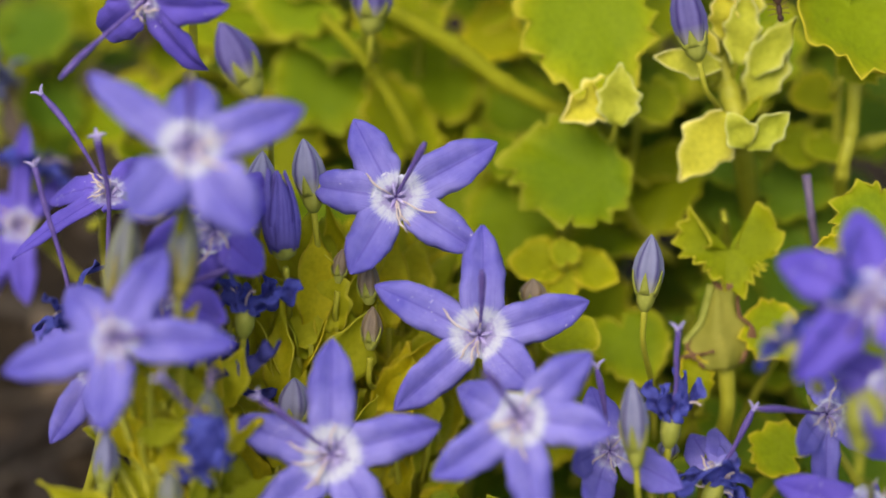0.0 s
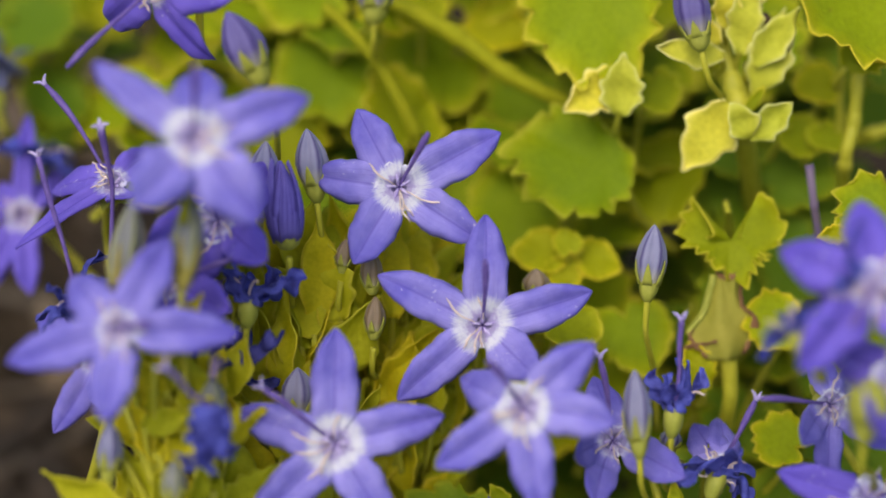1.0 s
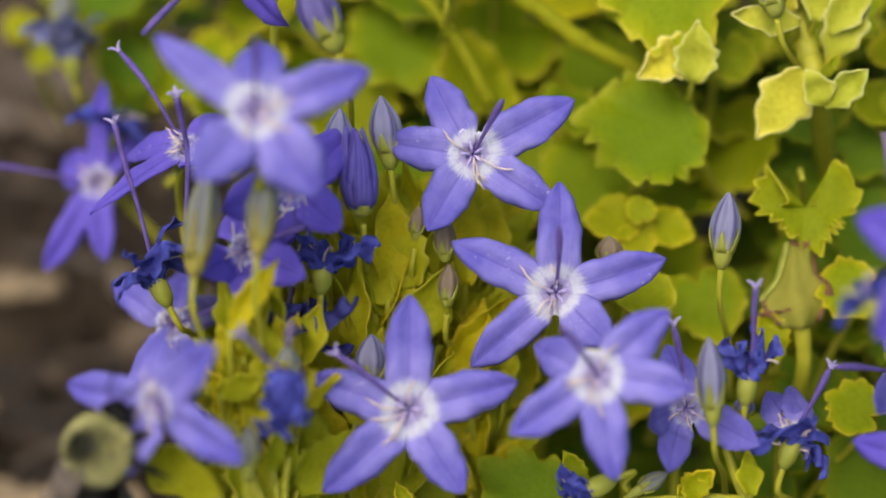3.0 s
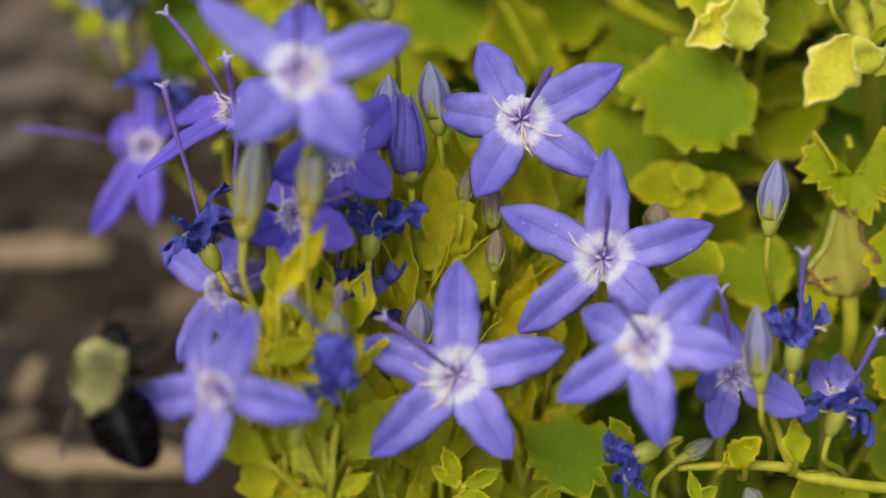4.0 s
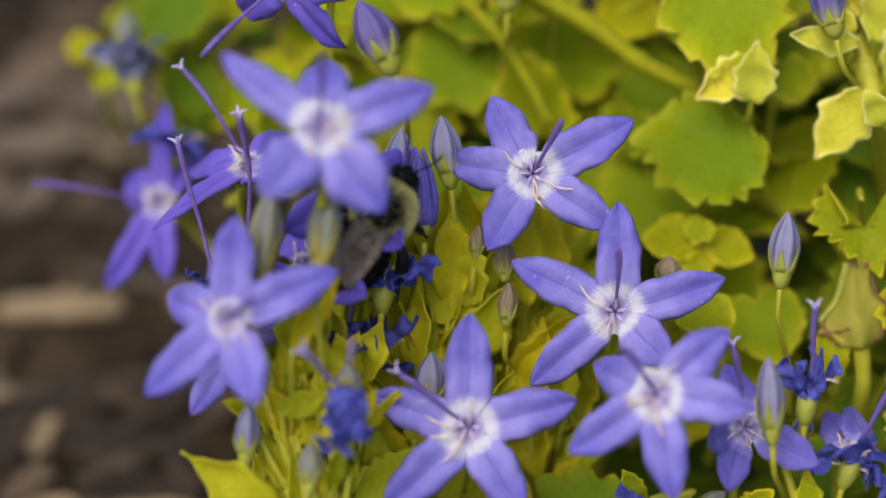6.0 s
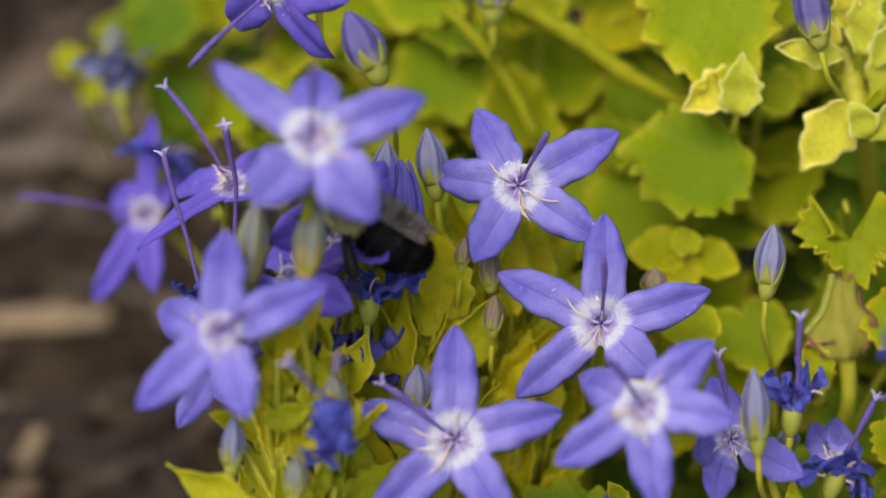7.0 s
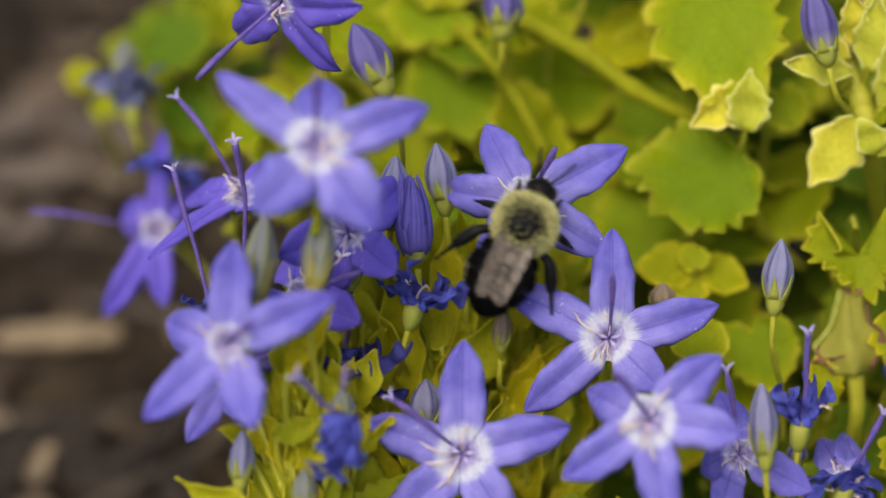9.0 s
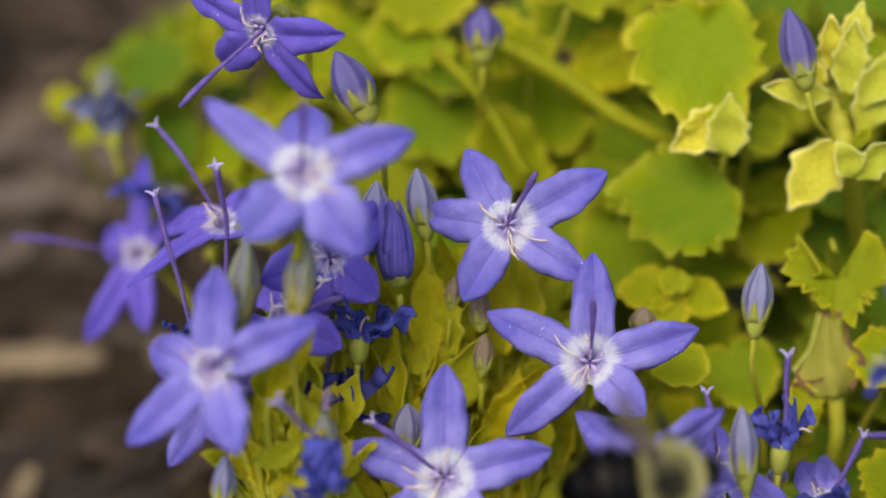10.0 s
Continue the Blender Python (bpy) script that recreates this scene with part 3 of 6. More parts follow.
def bract(x, y, z, turn, length, width, lean=0.0, mat=None, seed=1, fold=0.25, curl=0.0, teeth=5, roll=0.0, stem=None, label="", sharp=0.95):
    """A small pointed leaf. turn: the way that its tip points in the slanted frame's plane; lean: tip towards the viewer; curl: bends it along."""
    rng = random.Random(seed)
    m = pose(0, 0, 0, 0, 0, turn - 90) @ pose(0, 0, 0, lean) @ pose(0, 0, 0, 0, roll)
    ob = thing("bellflower_leaf", place(x, y, z, m), label or "small pointed yellow-green leaf on the flowering stem", "leaf", "golden leaves")
    ph = rng.uniform(0, 6)

    def fn(s, t):
        v = 1 - 2 * t
        k = s / 0.42
        w = (0.25 + 0.75 * math.sin(min(1, k) * math.pi / 2)) if s < 0.42 else max(0.0, math.cos((s - 0.42) / 0.58 * math.pi / 2)) ** sharp
        saw = (s * teeth + ph) % 1.0
        w *= 1 - 0.30 * abs(v) * (1 - (saw / 0.7 if saw < 0.7 else (1 - saw) / 0.3)) * (1 if s < 0.93 else 0)
        w = max(w, 0.01) * width / 2
        z_ = fold * abs(v) ** 1.3 * w + curl * s * s * length + 0.05 * length * math.sin(6 * s + ph) * v * v + 0.03 * length * math.sin(11 * s + ph + v)
        return (v * w, s * length, z_)

    me = shell("blade", fn, 18, 8, 0.2)
    layer = me.uv_layers[0].data
    for d in layer:
        a, b = d.uv
        d.uv = (max(abs(2 * b - 1) ** 1.5, a ** 3), 0.25 + 0.1 * a)
    part("blade", me, mat or LEAF_GOLD, ob)
    inv = m.inverted().to_3x3()
    f = inv @ Vector(stem or (0, -2, -5))
    part("petiole", tube("petiole", [(0, 0.3, -0.15), f * 0.5 + Vector((0, -0.6, 0)), f], [0.4, 0.42, 0.5], 6, 4), STEM, ob, "short pale leaf stalk")
    return ob


def twig(points, radii, label, mat=None, name="plant_stem", group="stems"):
    """A stalk of its own through points of the slanted frame."""
    o = Vector(points[0])
    ob = thing(name, place(*o), label, "stem", group)
    line = [Vector(p) - o for p in points]
    part("stalk", tube("stalk", line, radii, 8, 6), mat or STEM, ob)
    # swollen joints where leaves sat
    for k in range(1, len(line) - 1):
        d = (line[k + 1] - line[k - 1]).normalized()
        r = radii[min(k, len(radii) - 1)]
        part("node", tube("node", [line[k] - d * r * 1.3, line[k] - d * r * 0.3, line[k] + d * r * 0.5, line[k] + d * r * 1.2], [r * 0.96, r * 1.16, r * 1.2, r * 0.94], 8, 2), mat or STEM, ob)
    return ob


def spent_style(points):
    """The style that outlives its corolla, with its lobes rolled back."""
    o = Vector(points[0])
    ob = thing("flower_style", place(*o), "slender violet style of a spent flower with parted stigma", "flower style")
    line = [Vector(p) - o for p in points]
    part("style", tube("style", line, [0.46, 0.40, 0.30, 0.27, 0.30], 8, 6), STYLE, ob)
    d = (line[0] - line[1]).normalized()
    for k in range(3):
        e = Matrix.Rotation(2 * math.pi * k / 3 + 0.5, 3, d) @ d.orthogonal().normalized()
        part("stigma_lobe", tube("stigma", [d * -0.2, d * 0.7 + e * 0.5, d * 0.9 + e * 1.2], [0.32, 0.26, 0.1], 6, 3), STIGMA, ob, "pale violet stigma lobe")
    return ob


# ---- ground and mulch ----
def soil_material():
    m, n, l, b = material("mulch_soil", 0.95, 0.15)
    a = noisy(n, l, 60, 6)
    c = noisy(n, l, 350, 5)
    colour = ramp_from(n, l, a, [(0.25, (0.018, 0.012, 0.008)), (0.5, (0.046, 0.033, 0.021)), (0.75, (0.090, 0.066, 0.044))])
    colour = mixed(n, l, "MULTIPLY", 0.7, colour, ramp_from(n, l, c, [(0.3, (0.35, 0.33, 0.3)), (0.7, (1, 1, 1))]))
    l.new(colour, b.inputs["Base Color"])
    bumped(n, l, b, maths(n, l, "ADD", a, c), 0.9, 0.003)
    return m


def wood_material():
    m, n, l, b = material("wood_chip", 0.85, 0.2)
    co = n.new("ShaderNodeTexCoord")
    stretch = n.new("ShaderNodeMapping")
    stretch.inputs["Scale"].default_value = (60, 900, 400)
    l.new(co.outputs["Object"], stretch.inputs[0])
    grain = noisy(n, l, 1.0, 5, stretch.outputs[0])
    info = n.new("ShaderNodeObjectInfo")
    tone = ramp_from(n, l, info.outputs["Random"], [(0.0, (0.010, 0.007, 0.005)), (0.35, (0.038, 0.027, 0.018)), (0.6, (0.088, 0.063, 0.042)), (0.85, (0.15, 0.112, 0.077)), (1.0, (0.25, 0.195, 0.135))])
    colour = mixed(n, l, "MULTIPLY", 0.75, tone, ramp_from(n, l, grain, [(0.3, (0.4, 0.36, 0.32)), (0.7, (1, 1, 1))]))
    l.new(colour, b.inputs["Base Color"])
    bumped(n, l, b, grain, 0.8, 0.0006)
    return m


SOIL, WOOD = soil_material(), wood_material()
GREY_WOOD = plain_material("grey_wood", (0.045, 0.035, 0.027), (0.105, 0.084, 0.064), 160, 0.85, bump=0.7)
BARK_DARK = plain_material("dark_bark", (0.010, 0.007, 0.005), (0.038, 0.027, 0.019), 220, 0.9, bump=0.8)
BARK_BROWN = plain_material("brown_bark", (0.070, 0.052, 0.040), (0.17, 0.132, 0.10), 180, 0.85, bump=0.8)
PALE_WOOD = plain_material("pale_wood", (0.21, 0.155, 0.092), (0.31, 0.235, 0.145), 120, 0.8, bump=0.6)


def soil_height(x, y):
    """Metres; only the bed near the plants is rough."""
    d = math.hypot(x, y)
    k = math.exp(-(d / 0.6) ** 2)
    h = 0.004 * noise.noise((x * 22, y * 22, 1.3)) + 0.0025 * noise.noise((x * 70, y * 70, 4.1)) + 0.0015 * noise.noise((x * 190, y * 190, 2.2))
    return h * k - 0.0005


def ground():
    n = 150
    axis = []
    for i in range(-n, n + 1):
        u = i / n
        axis.append(0.30 * u + 260 * math.copysign(abs(u) ** 9, u) if abs(u) > 0.45 else 0.30 * u + 260 * math.copysign(0.45 ** 9, u) * (abs(u) / 0.45))
    axis = sorted(axis)
    bm = bmesh.new()
    rows = [[bm.verts.new((x, y + 0.05, soil_height(x, y + 0.05))) for x in axis] for y in axis]
    for a, b in zip(rows, rows[1:]):
        for i in range(len(axis) - 1):
            bm.faces.new((a[i], a[i + 1], b[i + 1], b[i]))
    me = bpy.data.meshes.new("ground")
    bm.to_mesh(me)
    bm.free()
    me.polygons.foreach_set("use_smooth", [True] * len(me.polygons))
    me.materials.append(SOIL)
    tagged(new("ground", me), "dark brown soil of the flower bed covered with mulch", "ground", "", "structure")


def chip_mesh(rng, length, width, thick):
    """A splintered chip: a flat bar with ragged ends and a hollowed face."""
    n = 9
    verts, faces = [], []
    ph = rng.uniform(0, 6)
    for i in range(n + 1):
        s = i / n
        x = (s - 0.5) * length
        w = width / 2 * (0.35 + 0.65 * math.sin(math.pi * min(1, max(0, 0.10 + 0.8 * s))) ** 0.5) * (1 + 0.12 * math.sin(5 * s * 3 + ph))
        h = thick / 2 * (0.5 + 0.5 * math.sin(math.pi * (0.1 + 0.8 * s)) ** 0.5)
        c = 0.10 * width * math.sin(3 * s + ph)
        j = [rng.uniform(-0.06, 0.06) * width for _ in range(8)]
        verts += [(x + j[0] * 3, c - w, -h * 0.6), (x + j[1] * 3, c - w + j[4], h * 0.6), (x + j[2] * 2, c - w * 0.3, h + j[5]),
                  (x + j[3] * 2, c + w * 0.4, h * 0.85 + j[6]), (x + j[4] * 3, c + w, h * 0.5), (x + j[5] * 3, c + w + j[7], -h * 0.6)]
    for i in range(n):
        for k in range(6):
            q = (k + 1) % 6
            faces.append((i * 6 + k, i * 6 + q, (i + 1) * 6 + q, (i + 1) * 6 + k))
    faces.append((5, 4, 3, 2, 1, 0))
    faces.append(tuple(n * 6 + k for k in range(6)))
    return mesh_from("wood_chip", verts, faces, None, False)


def mulch():
    rng = random.Random(5)
    shapes = [chip_mesh(rng, rng.uniform(6, 18), rng.uniform(3, 7), rng.uniform(1.2, 3.2)) for _ in range(14)]
    for me in shapes:
        me.materials.append(WOOD)
    # the part of the bed that lies open beside the plants
    for _ in range(280):
        x, y = rng.uniform(-0.11, -0.015), rng.uniform(-0.05, 0.24)
        ob = new("wood_chip", rng.choice(shapes))
        k = rng.uniform(0.5, 1.15)
        ob.matrix_world = pose(x, y, soil_height(x, y) + rng.uniform(0.0008, 0.0035), rng.uniform(-14, 14), rng.uniform(-12, 12), rng.gauss(0, 60)) @ Matrix.Scale(k, 4)
        tagged(ob, "weathered brown wood chip lying on the soil", "wood chip", "mulch chips")
    # crumbs of bark too small to count
    verts, faces = [], []
    for _ in range(5000):
        x, y = rng.uniform(-0.16, 0.16), rng.uniform(-0.08, 0.30)
        r = rng.uniform(0.4, 1.6)
        c = Vector((x * 1000, y * 1000, soil_height(x, y) * 1000 + r * 0.4))
        o = len(verts)
        for q in ((r * 1.8, 0, 0), (-r * 1.8, 0, 0), (0, r, 0), (0, -r, 0), (0, 0, r * 0.7), (0, 0, -r * 0.7)):
            verts.append(c + Euler((0, 0, x * 900)).to_matrix() @ Vector(q) + Vector((rng.uniform(-0.4, 0.4), rng.uniform(-0.4, 0.4), rng.uniform(-0.2, 0.2))))
        for a, b in ((0, 2), (2, 1), (1, 3), (3, 0)):
            faces += [(o + a, o + b, o + 4), (o + b, o + a, o + 5)]
    me = mesh_from("bark_crumbs", verts, faces, None, False)
    me.materials.append(WOOD)
    tagged(new("bark_crumbs", me), "loose brown bark crumbs strewn over the soil", "mulch", "", "stuff")


def big_chip(x, y, length, width, thick, turn, seed, mat=None, label="long pale splinter of wood lying on the mulch", lift=0.002):
    """One of the long splinters."""
    me = chip_mesh(random.Random(seed), length, width, thick)
    me.materials.append(mat or PALE_WOOD)
    ob = new("wood_chip", me)
    ob.matrix_world = pose(x / 1000, y / 1000, soil_height(x / 1000, y / 1000) + lift, 4, 2, turn)
    tagged(ob, label, "wood chip", "mulch chips")


ground()
mulch()


def dry_leaf(x, y, z):
    """A rolled, drying leaf whose rim has turned brown, on a fat stalk."""
    ob = thing("dry_leaf", place(x, y, z), "rolled drying olive leaf with brown rim on thick stalk", "leaf")

    def half(s):
        return 1.3 + 2.7 * math.exp(-((s - 0.30) / 0.27) ** 2) + 0.5 * s

    def sheet(s, t):
        v = 1 - 2 * t
        w = half(s) * (1 + 0.10 * math.sin(13 * s + 2 * v))
        return (v * w + 0.9 * s, 10.5 * s + 0.5 * v * v * s, 1.3 * math.cos(v * 1.5) + 0.35 * math.sin(5 * v + 6 * s) - 0.8 * s)

    part("blade", shell("blade", sheet, 18, 14, 0.22), DRY, ob)
    for name, low, high in (("side_rim", -0.03, 0.10), ("torn_rim", 0.94, 1.03)):
        def rim(s, t, low=low, high=high):
            p = Vector(sheet((0.08 + 0.92 * t) * (1 if low < 0 else 0.36), low + (high - low) * s * (0.7 + 0.3 * math.sin(23 * t))))
            return p + Vector((0.12 * math.sin(31 * t), 0, 0.14 + 0.12 * math.sin(19 * t)))

        part(name, shell("rim", rim, 3, 30, 0.3), DRY_BROWN, ob, "curled brown dead rim")

    def crest(s, t):
        p = Vector(sheet(0.96 + 0.07 * s, 0.02 + 0.96 * t))
        return p + Vector((0, 0.08 * math.sin(27 * t), 0.15))

    def flap(s, t):
        p = Vector(sheet(0.20 + 0.10 * s, 0.62 + 0.40 * t))
        return p + Vector((-1.3 * s * t, -1.5 * s * (0.4 + t) + 0.10 * math.sin(17 * t), 0.4 - 0.4 * s * s + 0.08 * math.sin(13 * t)))

    part("torn_flap", shell("flap", flap, 5, 16, 0.25), DRY_BROWN, ob, "torn brown flap hanging from the base")

    def roll(s, t):
        p, q = Vector(sheet(0.30 + 0.68 * t, 0.96)), 5.0 * s
        return p + Vector((-0.3 + 0.3 * math.cos(q), 0, 0.3 * math.sin(q)))

    part("rolled_edge", shell("roll", roll, 8, 14, 0.2), CALYX, ob, "pale rolled-in leaf edge")
    part("top_rim", shell("rim", crest, 3, 30, 0.3), DRY_BROWN, ob, "curled brown dead rim")
    part("stalk", tube("stalk", [(0.6, 1.5, 0), (1.3, -2.5, -1), (1.4, -7, -3), (1.0, -16, -14)], [1.2, 1.05, 1.0, 1.1], 9, 6), STEM, ob, "thick pale green stalk")
    return ob


# ---- the plants ----
# open flowers
flower_a = bloom(-15.1, 11.9, 21.0, [(90, 10.8, -42, 0.3, 1.05), (19, 13.3, 0, -0.4, 0.95), (-53, 11.6, 4, -0.6, 1.22), (-127, 11.0, 30, 0.2, 1.22), (145, 13.6, -4, 0.9, 0.78, 30)], style=(86, 56, 9.0), width=6.4, seed=2, stem=(0.7, -36.9, -61.0), lie=-8)
bloom(-13.5, 3.1, 3.0, [(-41, 10.8, 45, 0.3), (-163, 10.8, 42, 0.3), (41, 10.8, -27, 0.3), (102, 10.8, -48, 0.3), (-116, 10.8, -30, 0.3)], style=(111, 39, 8.0), width=6.0, seed=3, deep=True)
bloom(7.9, 7.0, -2.0, [(120, 10.8, -9, 0.3), (28, 13.8, 0, 0.3), (-35, 11.6, 0, 0.3), (-123, 10.8, 7, 0.3), (174, 10.8, -13, 0.3)], style=(62, 51, 9.0), width=6.0, seed=4, stem=(-0.1, -28.1, -48.0), lie=-60)
bloom(17.8, -9.6, 0.0, [(86, 13.2, 0, 0.3), (15, 13.7, 0, 0.3), (-43, 10.8, 38, 0.3), (-140, 13.5, 0, 0.3), (152, 13.9, 0, 0.3)], style=(91, 52, 10.0), width=5.9, seed=5, stem=(0.0, -26.5, -40.0), lie=-140)
bloom(0.2, -22.9, 7.0, [(91, 13.4, 0, 0.3), (16, 13.0, 0, 0.3), (-57, 11.5, 0, 0.3), (-134, 13.7, 0, 0.3), (162, 11.9, 0, 0.3)], style=(141, 76, 10.8), width=6.0, seed=6, stem=(-2.0, -22.6, -37.0), lobes=True, lie=-130)
flower_e = bloom(21.5, -18.4, 13.0, [(45, 10.9, 0, 0.3), (-5, 10.8, 15, 0.3), (-83, 12.1, 0, 0.3), (-144, 12.0, 0, 0.3), (157, 10.8, -47, 0.3)], style=(128, 53, 9.0), width=6.0, seed=7, stem=(8.6, -24.0, -43.0), lie=-135)
flower_f = bloom(-25.9, -9.8, 19.0, [(85, 11.4, 0, 0.3), (24, 13.2, 0, 0.3), (-68, 10.8, 24, 0.3), (-135, 12.5, 0, 0.3), (162, 10.8, -41, 0.3)], style=(37, 51, 5.0), width=5.8, seed=8, stem=(3.7, -29.7, -39.0), open_throat=0.72)
bloom(-29.5, -14.2, -14.0, [(144, 10.8, -26, 0.3), (-116, 10.8, 22, 0.3), (-67, 10.8, 59, 0.3), (25, 10.8, -51, 0.3), (83, 10.8, -48, 0.3)], width=4.8, seed=9, stem=(6.5, -19.4, -6.0), open_throat=0.7)
flower_g = bloom(-21.2, 30.1, 2.0, [(203, 12.0, -8, 0.2, 1.1), (-70, 11.2, -8, 0.3), (-12, 11.0, -6, -0.8), (147, 12.5, -8, 0.3), (74, 12.0, -8, 0.3)], style=(213, 25, 13.6), width=5.2, seed=10, deep=True, open_throat=0.62, lie=-95, tip=(33, -40))
flower_x = bloom(-26.6, 7.4, -8.0, [(-150, 13.6, -6, -2.2, 0.62, 28), (163, 10.8, -50, 0.3), (44, 10.8, -30, 0.3, 0.9), (-75, 10.8, 55, 0.3), (89, 10.8, -57, 0.3)], style=(124, 79, 14.4), width=4.8, seed=11, deep=True, open_throat=0.5, lobes=True, tip=(-25, 15), lie=200)
bloom(-41.6, 4.0, -33.0, [(88, 13.6, 0, 0.3, 0.6), (55, 10.8, -40, 0.3, 0.7), (-85, 10.8, 9, 0.3, 0.8), (-118, 13.9, 0, 0.3, 0.85), (150, 9.0, -45, 0.3, 1.1)], style=(172, 79, 17.2), width=5.4, seed=12, stem=(12.3, -15.0, -17.0), deep=True, open_throat=0.7)
bloom(33.3, -23.4, 1.0, [(-174, 10.8, 58, 0.3), (-117, 10.8, 48, 0.3), (-24, 10.8, 39, 0.3), (98, 10.8, -47, 0.3), (41, 10.8, -59, 0.3)], style=(101, 76, 10.5), width=5.0, seed=13, lobes=True, open_throat=0.7)
bloom(46.0, -26.8, 1.0, [(69, 10.8, -59, 0.3), (110, 10.8, -63, 0.3), (-10, 10.8, -66, 0.3)], style=(65, 76, 9.5), width=5.2, seed=14, lobes=True, open_throat=0.6)
bloom(59.1, -19.0, 3.0, [(99, 10.8, -56, 0.3), (-142, 10.8, 52, 0.3), (-98, 10.8, 18, 0.3), (-39, 10.8, 49, 0.3), (40, 10.8, -61, 0.3)], style=(173, 61, 11.0), width=3.9, seed=15, stem=(12.1, -18.6, -23.0), open_throat=0.6)
bloom(57.6, -4.7, 28.0, [(91, 10.8, -27, 0.3), (156, 10.8, -21, 0.3), (-135, 11.7, 0, 0.3), (-45, 10.8, 42, 0.3), (33, 10.8, -40, 0.3)], style=(-125, 70, 5.1), width=6.4, seed=16, stem=(17.8, -16.5, -28.0), deep=True)
bloom(61.4, -14.9, 24.0, [(151, 10.8, -54, 0.3), (-105, 10.8, 50, 0.3), (-17, 10.8, 54, 0.3), (55, 10.8, -46, 0.3), (-139, 10.8, 53, 0.3)], width=6.0, seed=17, stem=(17.4, -15.8, -24.0), deep=True)
bloom(61.6, -29.5, 10.0, [(159, 10.8, -65, 0.3), (161, 11.0, 0, 0.3), (17, 10.8, -66, 0.3), (-67, 10.8, 67, 0.3), (-145, 10.8, 51, 0.3)], width=5.0, seed=18, deep=True)
bloom(-19.1, -4.3, 3.5, [(-23, 10.8, 42, 0.3), (-77, 10.8, 54, 0.3), (-147, 10.8, 61, 0.3), (110, 10.8, -60, 0.3), (42, 10.8, -59, 0.3)], width=5.6, seed=19, stem=(1.6, -18.6, -18.5), deep=True, open_throat=0.6)
# closed buds
bud_top = bud(-8.6, 20.3, 5.0, 116, 7.9, 4.5, lean=0, seed=1, stem=(1.9, -12.5, -15.0), mat=BUD_BLUE)
bud(-8.5, 5.2, -2.0, 86, 7.3, 3.7, lean=0, seed=2, stem=(-1.3, -19.8, -18.0))
bud(-5.4, 0.3, 0.0, 96, 9.8, 4.1, lean=0, seed=3, stem=(-0.7, -13.4, -20.0), mat=BUD_OPENING, twist=1.0, cup=0.45, hug=0.2, parting=True, label="deep violet bellflower bud with its petals just parting")
bud(-2.2, 7.0, -5.0, 98, 7.2, 3.7, lean=0, seed=4, stem=(1.2, -16.0, -15.0))
bud(-23.7, -5.4, 14.0, 82, 10.8, 3.6, lean=0, seed=5, stem=(1.5, -17.9, -10.0), mat=BUD_GREEN, hug=0.46, sepals=CALYX_STRAW)
bud(-16.4, -3.1, 17.0, 84, 8.8, 3.3, lean=0, seed=6, stem=(-1.0, -20.2, -13.0), mat=BUD_GREEN, hug=0.5, sepals=CALYX_STRAW)
bud(-4.2, -20.1, -2.0, 91, 5.5, 4.0, lean=0, seed=7, stem=(0.3, -13.5, -18.0), twist=0.15)
bud(-13.6, -19.1, 10.0, 93, 4.1, 2.7, lean=0, seed=8, stem=(-0.1, -17.5, -20.0), mat=BUD_GREEN)
bud(-25.5, -25.6, 10.0, 87, 5.7, 2.7, lean=0, seed=9, stem=(2.2, -9.5, -10.0))
bud(38.4, -5.1, -5.0, 84, 7.6, 3.5, lean=0, seed=10, stem=(3.4, -19.0, -16.0))
bud(35.3, -22.9, 8.0, 93, 8.5, 3.1, lean=0, seed=11, stem=(4.2, -13.7, -18.0))
bud(41.1, -24.9, -6.0, 80, 2.5, 2.5, lean=0, seed=12, stem=(2.5, -8.7, -14.0))
bud(44.8, 25.2, -6.0, 103, 9.0, 4.0, lean=0, seed=13, stem=(5.4, -10.0, -10.0), mat=BUD_BLUE, hug=0.26, cup=0.8)
bud(5.2, 29.9, -18.0, 90, 6.0, 4.8, lean=0, seed=14, stem=(-0.8, -7.8, -22.0), mat=BUD_BLUE)
bud(4.9, -10.8, -6.0, 87, 4.6, 2.4, lean=0, seed=15, stem=(0.6, -8.2, -14.0), mat=BUD_BROWN, cup=0.4, hug=0.9)
bud(4.7, -5.3, -6.0, 93, 5.1, 2.5, lean=0, seed=16, stem=(-0.6, -9.2, -14.0), mat=BUD_BROWN, cup=0.4, hug=0.9)
bud(1.1, -2.7, -7.0, 83, 3.5, 2.0, lean=0, seed=161, stem=(0.1, -8.9, -13.0), mat=BUD_BROWN, cup=0.4, hug=0.9)
bud(-13.6, -3.3, -2.0, 87, 4.1, 2.7, lean=0, seed=162, stem=(-0.1, -7.9, -8.0), mat=BUD_BROWN, cup=0.4, hug=0.9)
bud(24.9, -6.1, -8.0, 90, 3.2, 3.1, lean=0, seed=17, stem=(2.1, -9.0, -22.0), mat=BUD_BROWN, cup=0.4, hug=0.9)
bud(-17.9, -28.4, 14.0, 88, 4.5, 2.6, lean=0, seed=18, stem=(-0.0, -9.5, -14.0), mat=BUD_GREEN)
bud(-47.3, 25.4, -40.0, 88, 5.2, 3.5, lean=0, seed=19, stem=(1.1, -10.7, -10.0), mat=BUD_GREEN)
bud(57.3, -19.6, 26.0, 82, 5.4, 4.2, lean=0, seed=20, stem=(4.0, -8.0, -12.0), mat=CALYX, hug=0.8, label="young yellow-green bud still wrapped in its calyx")
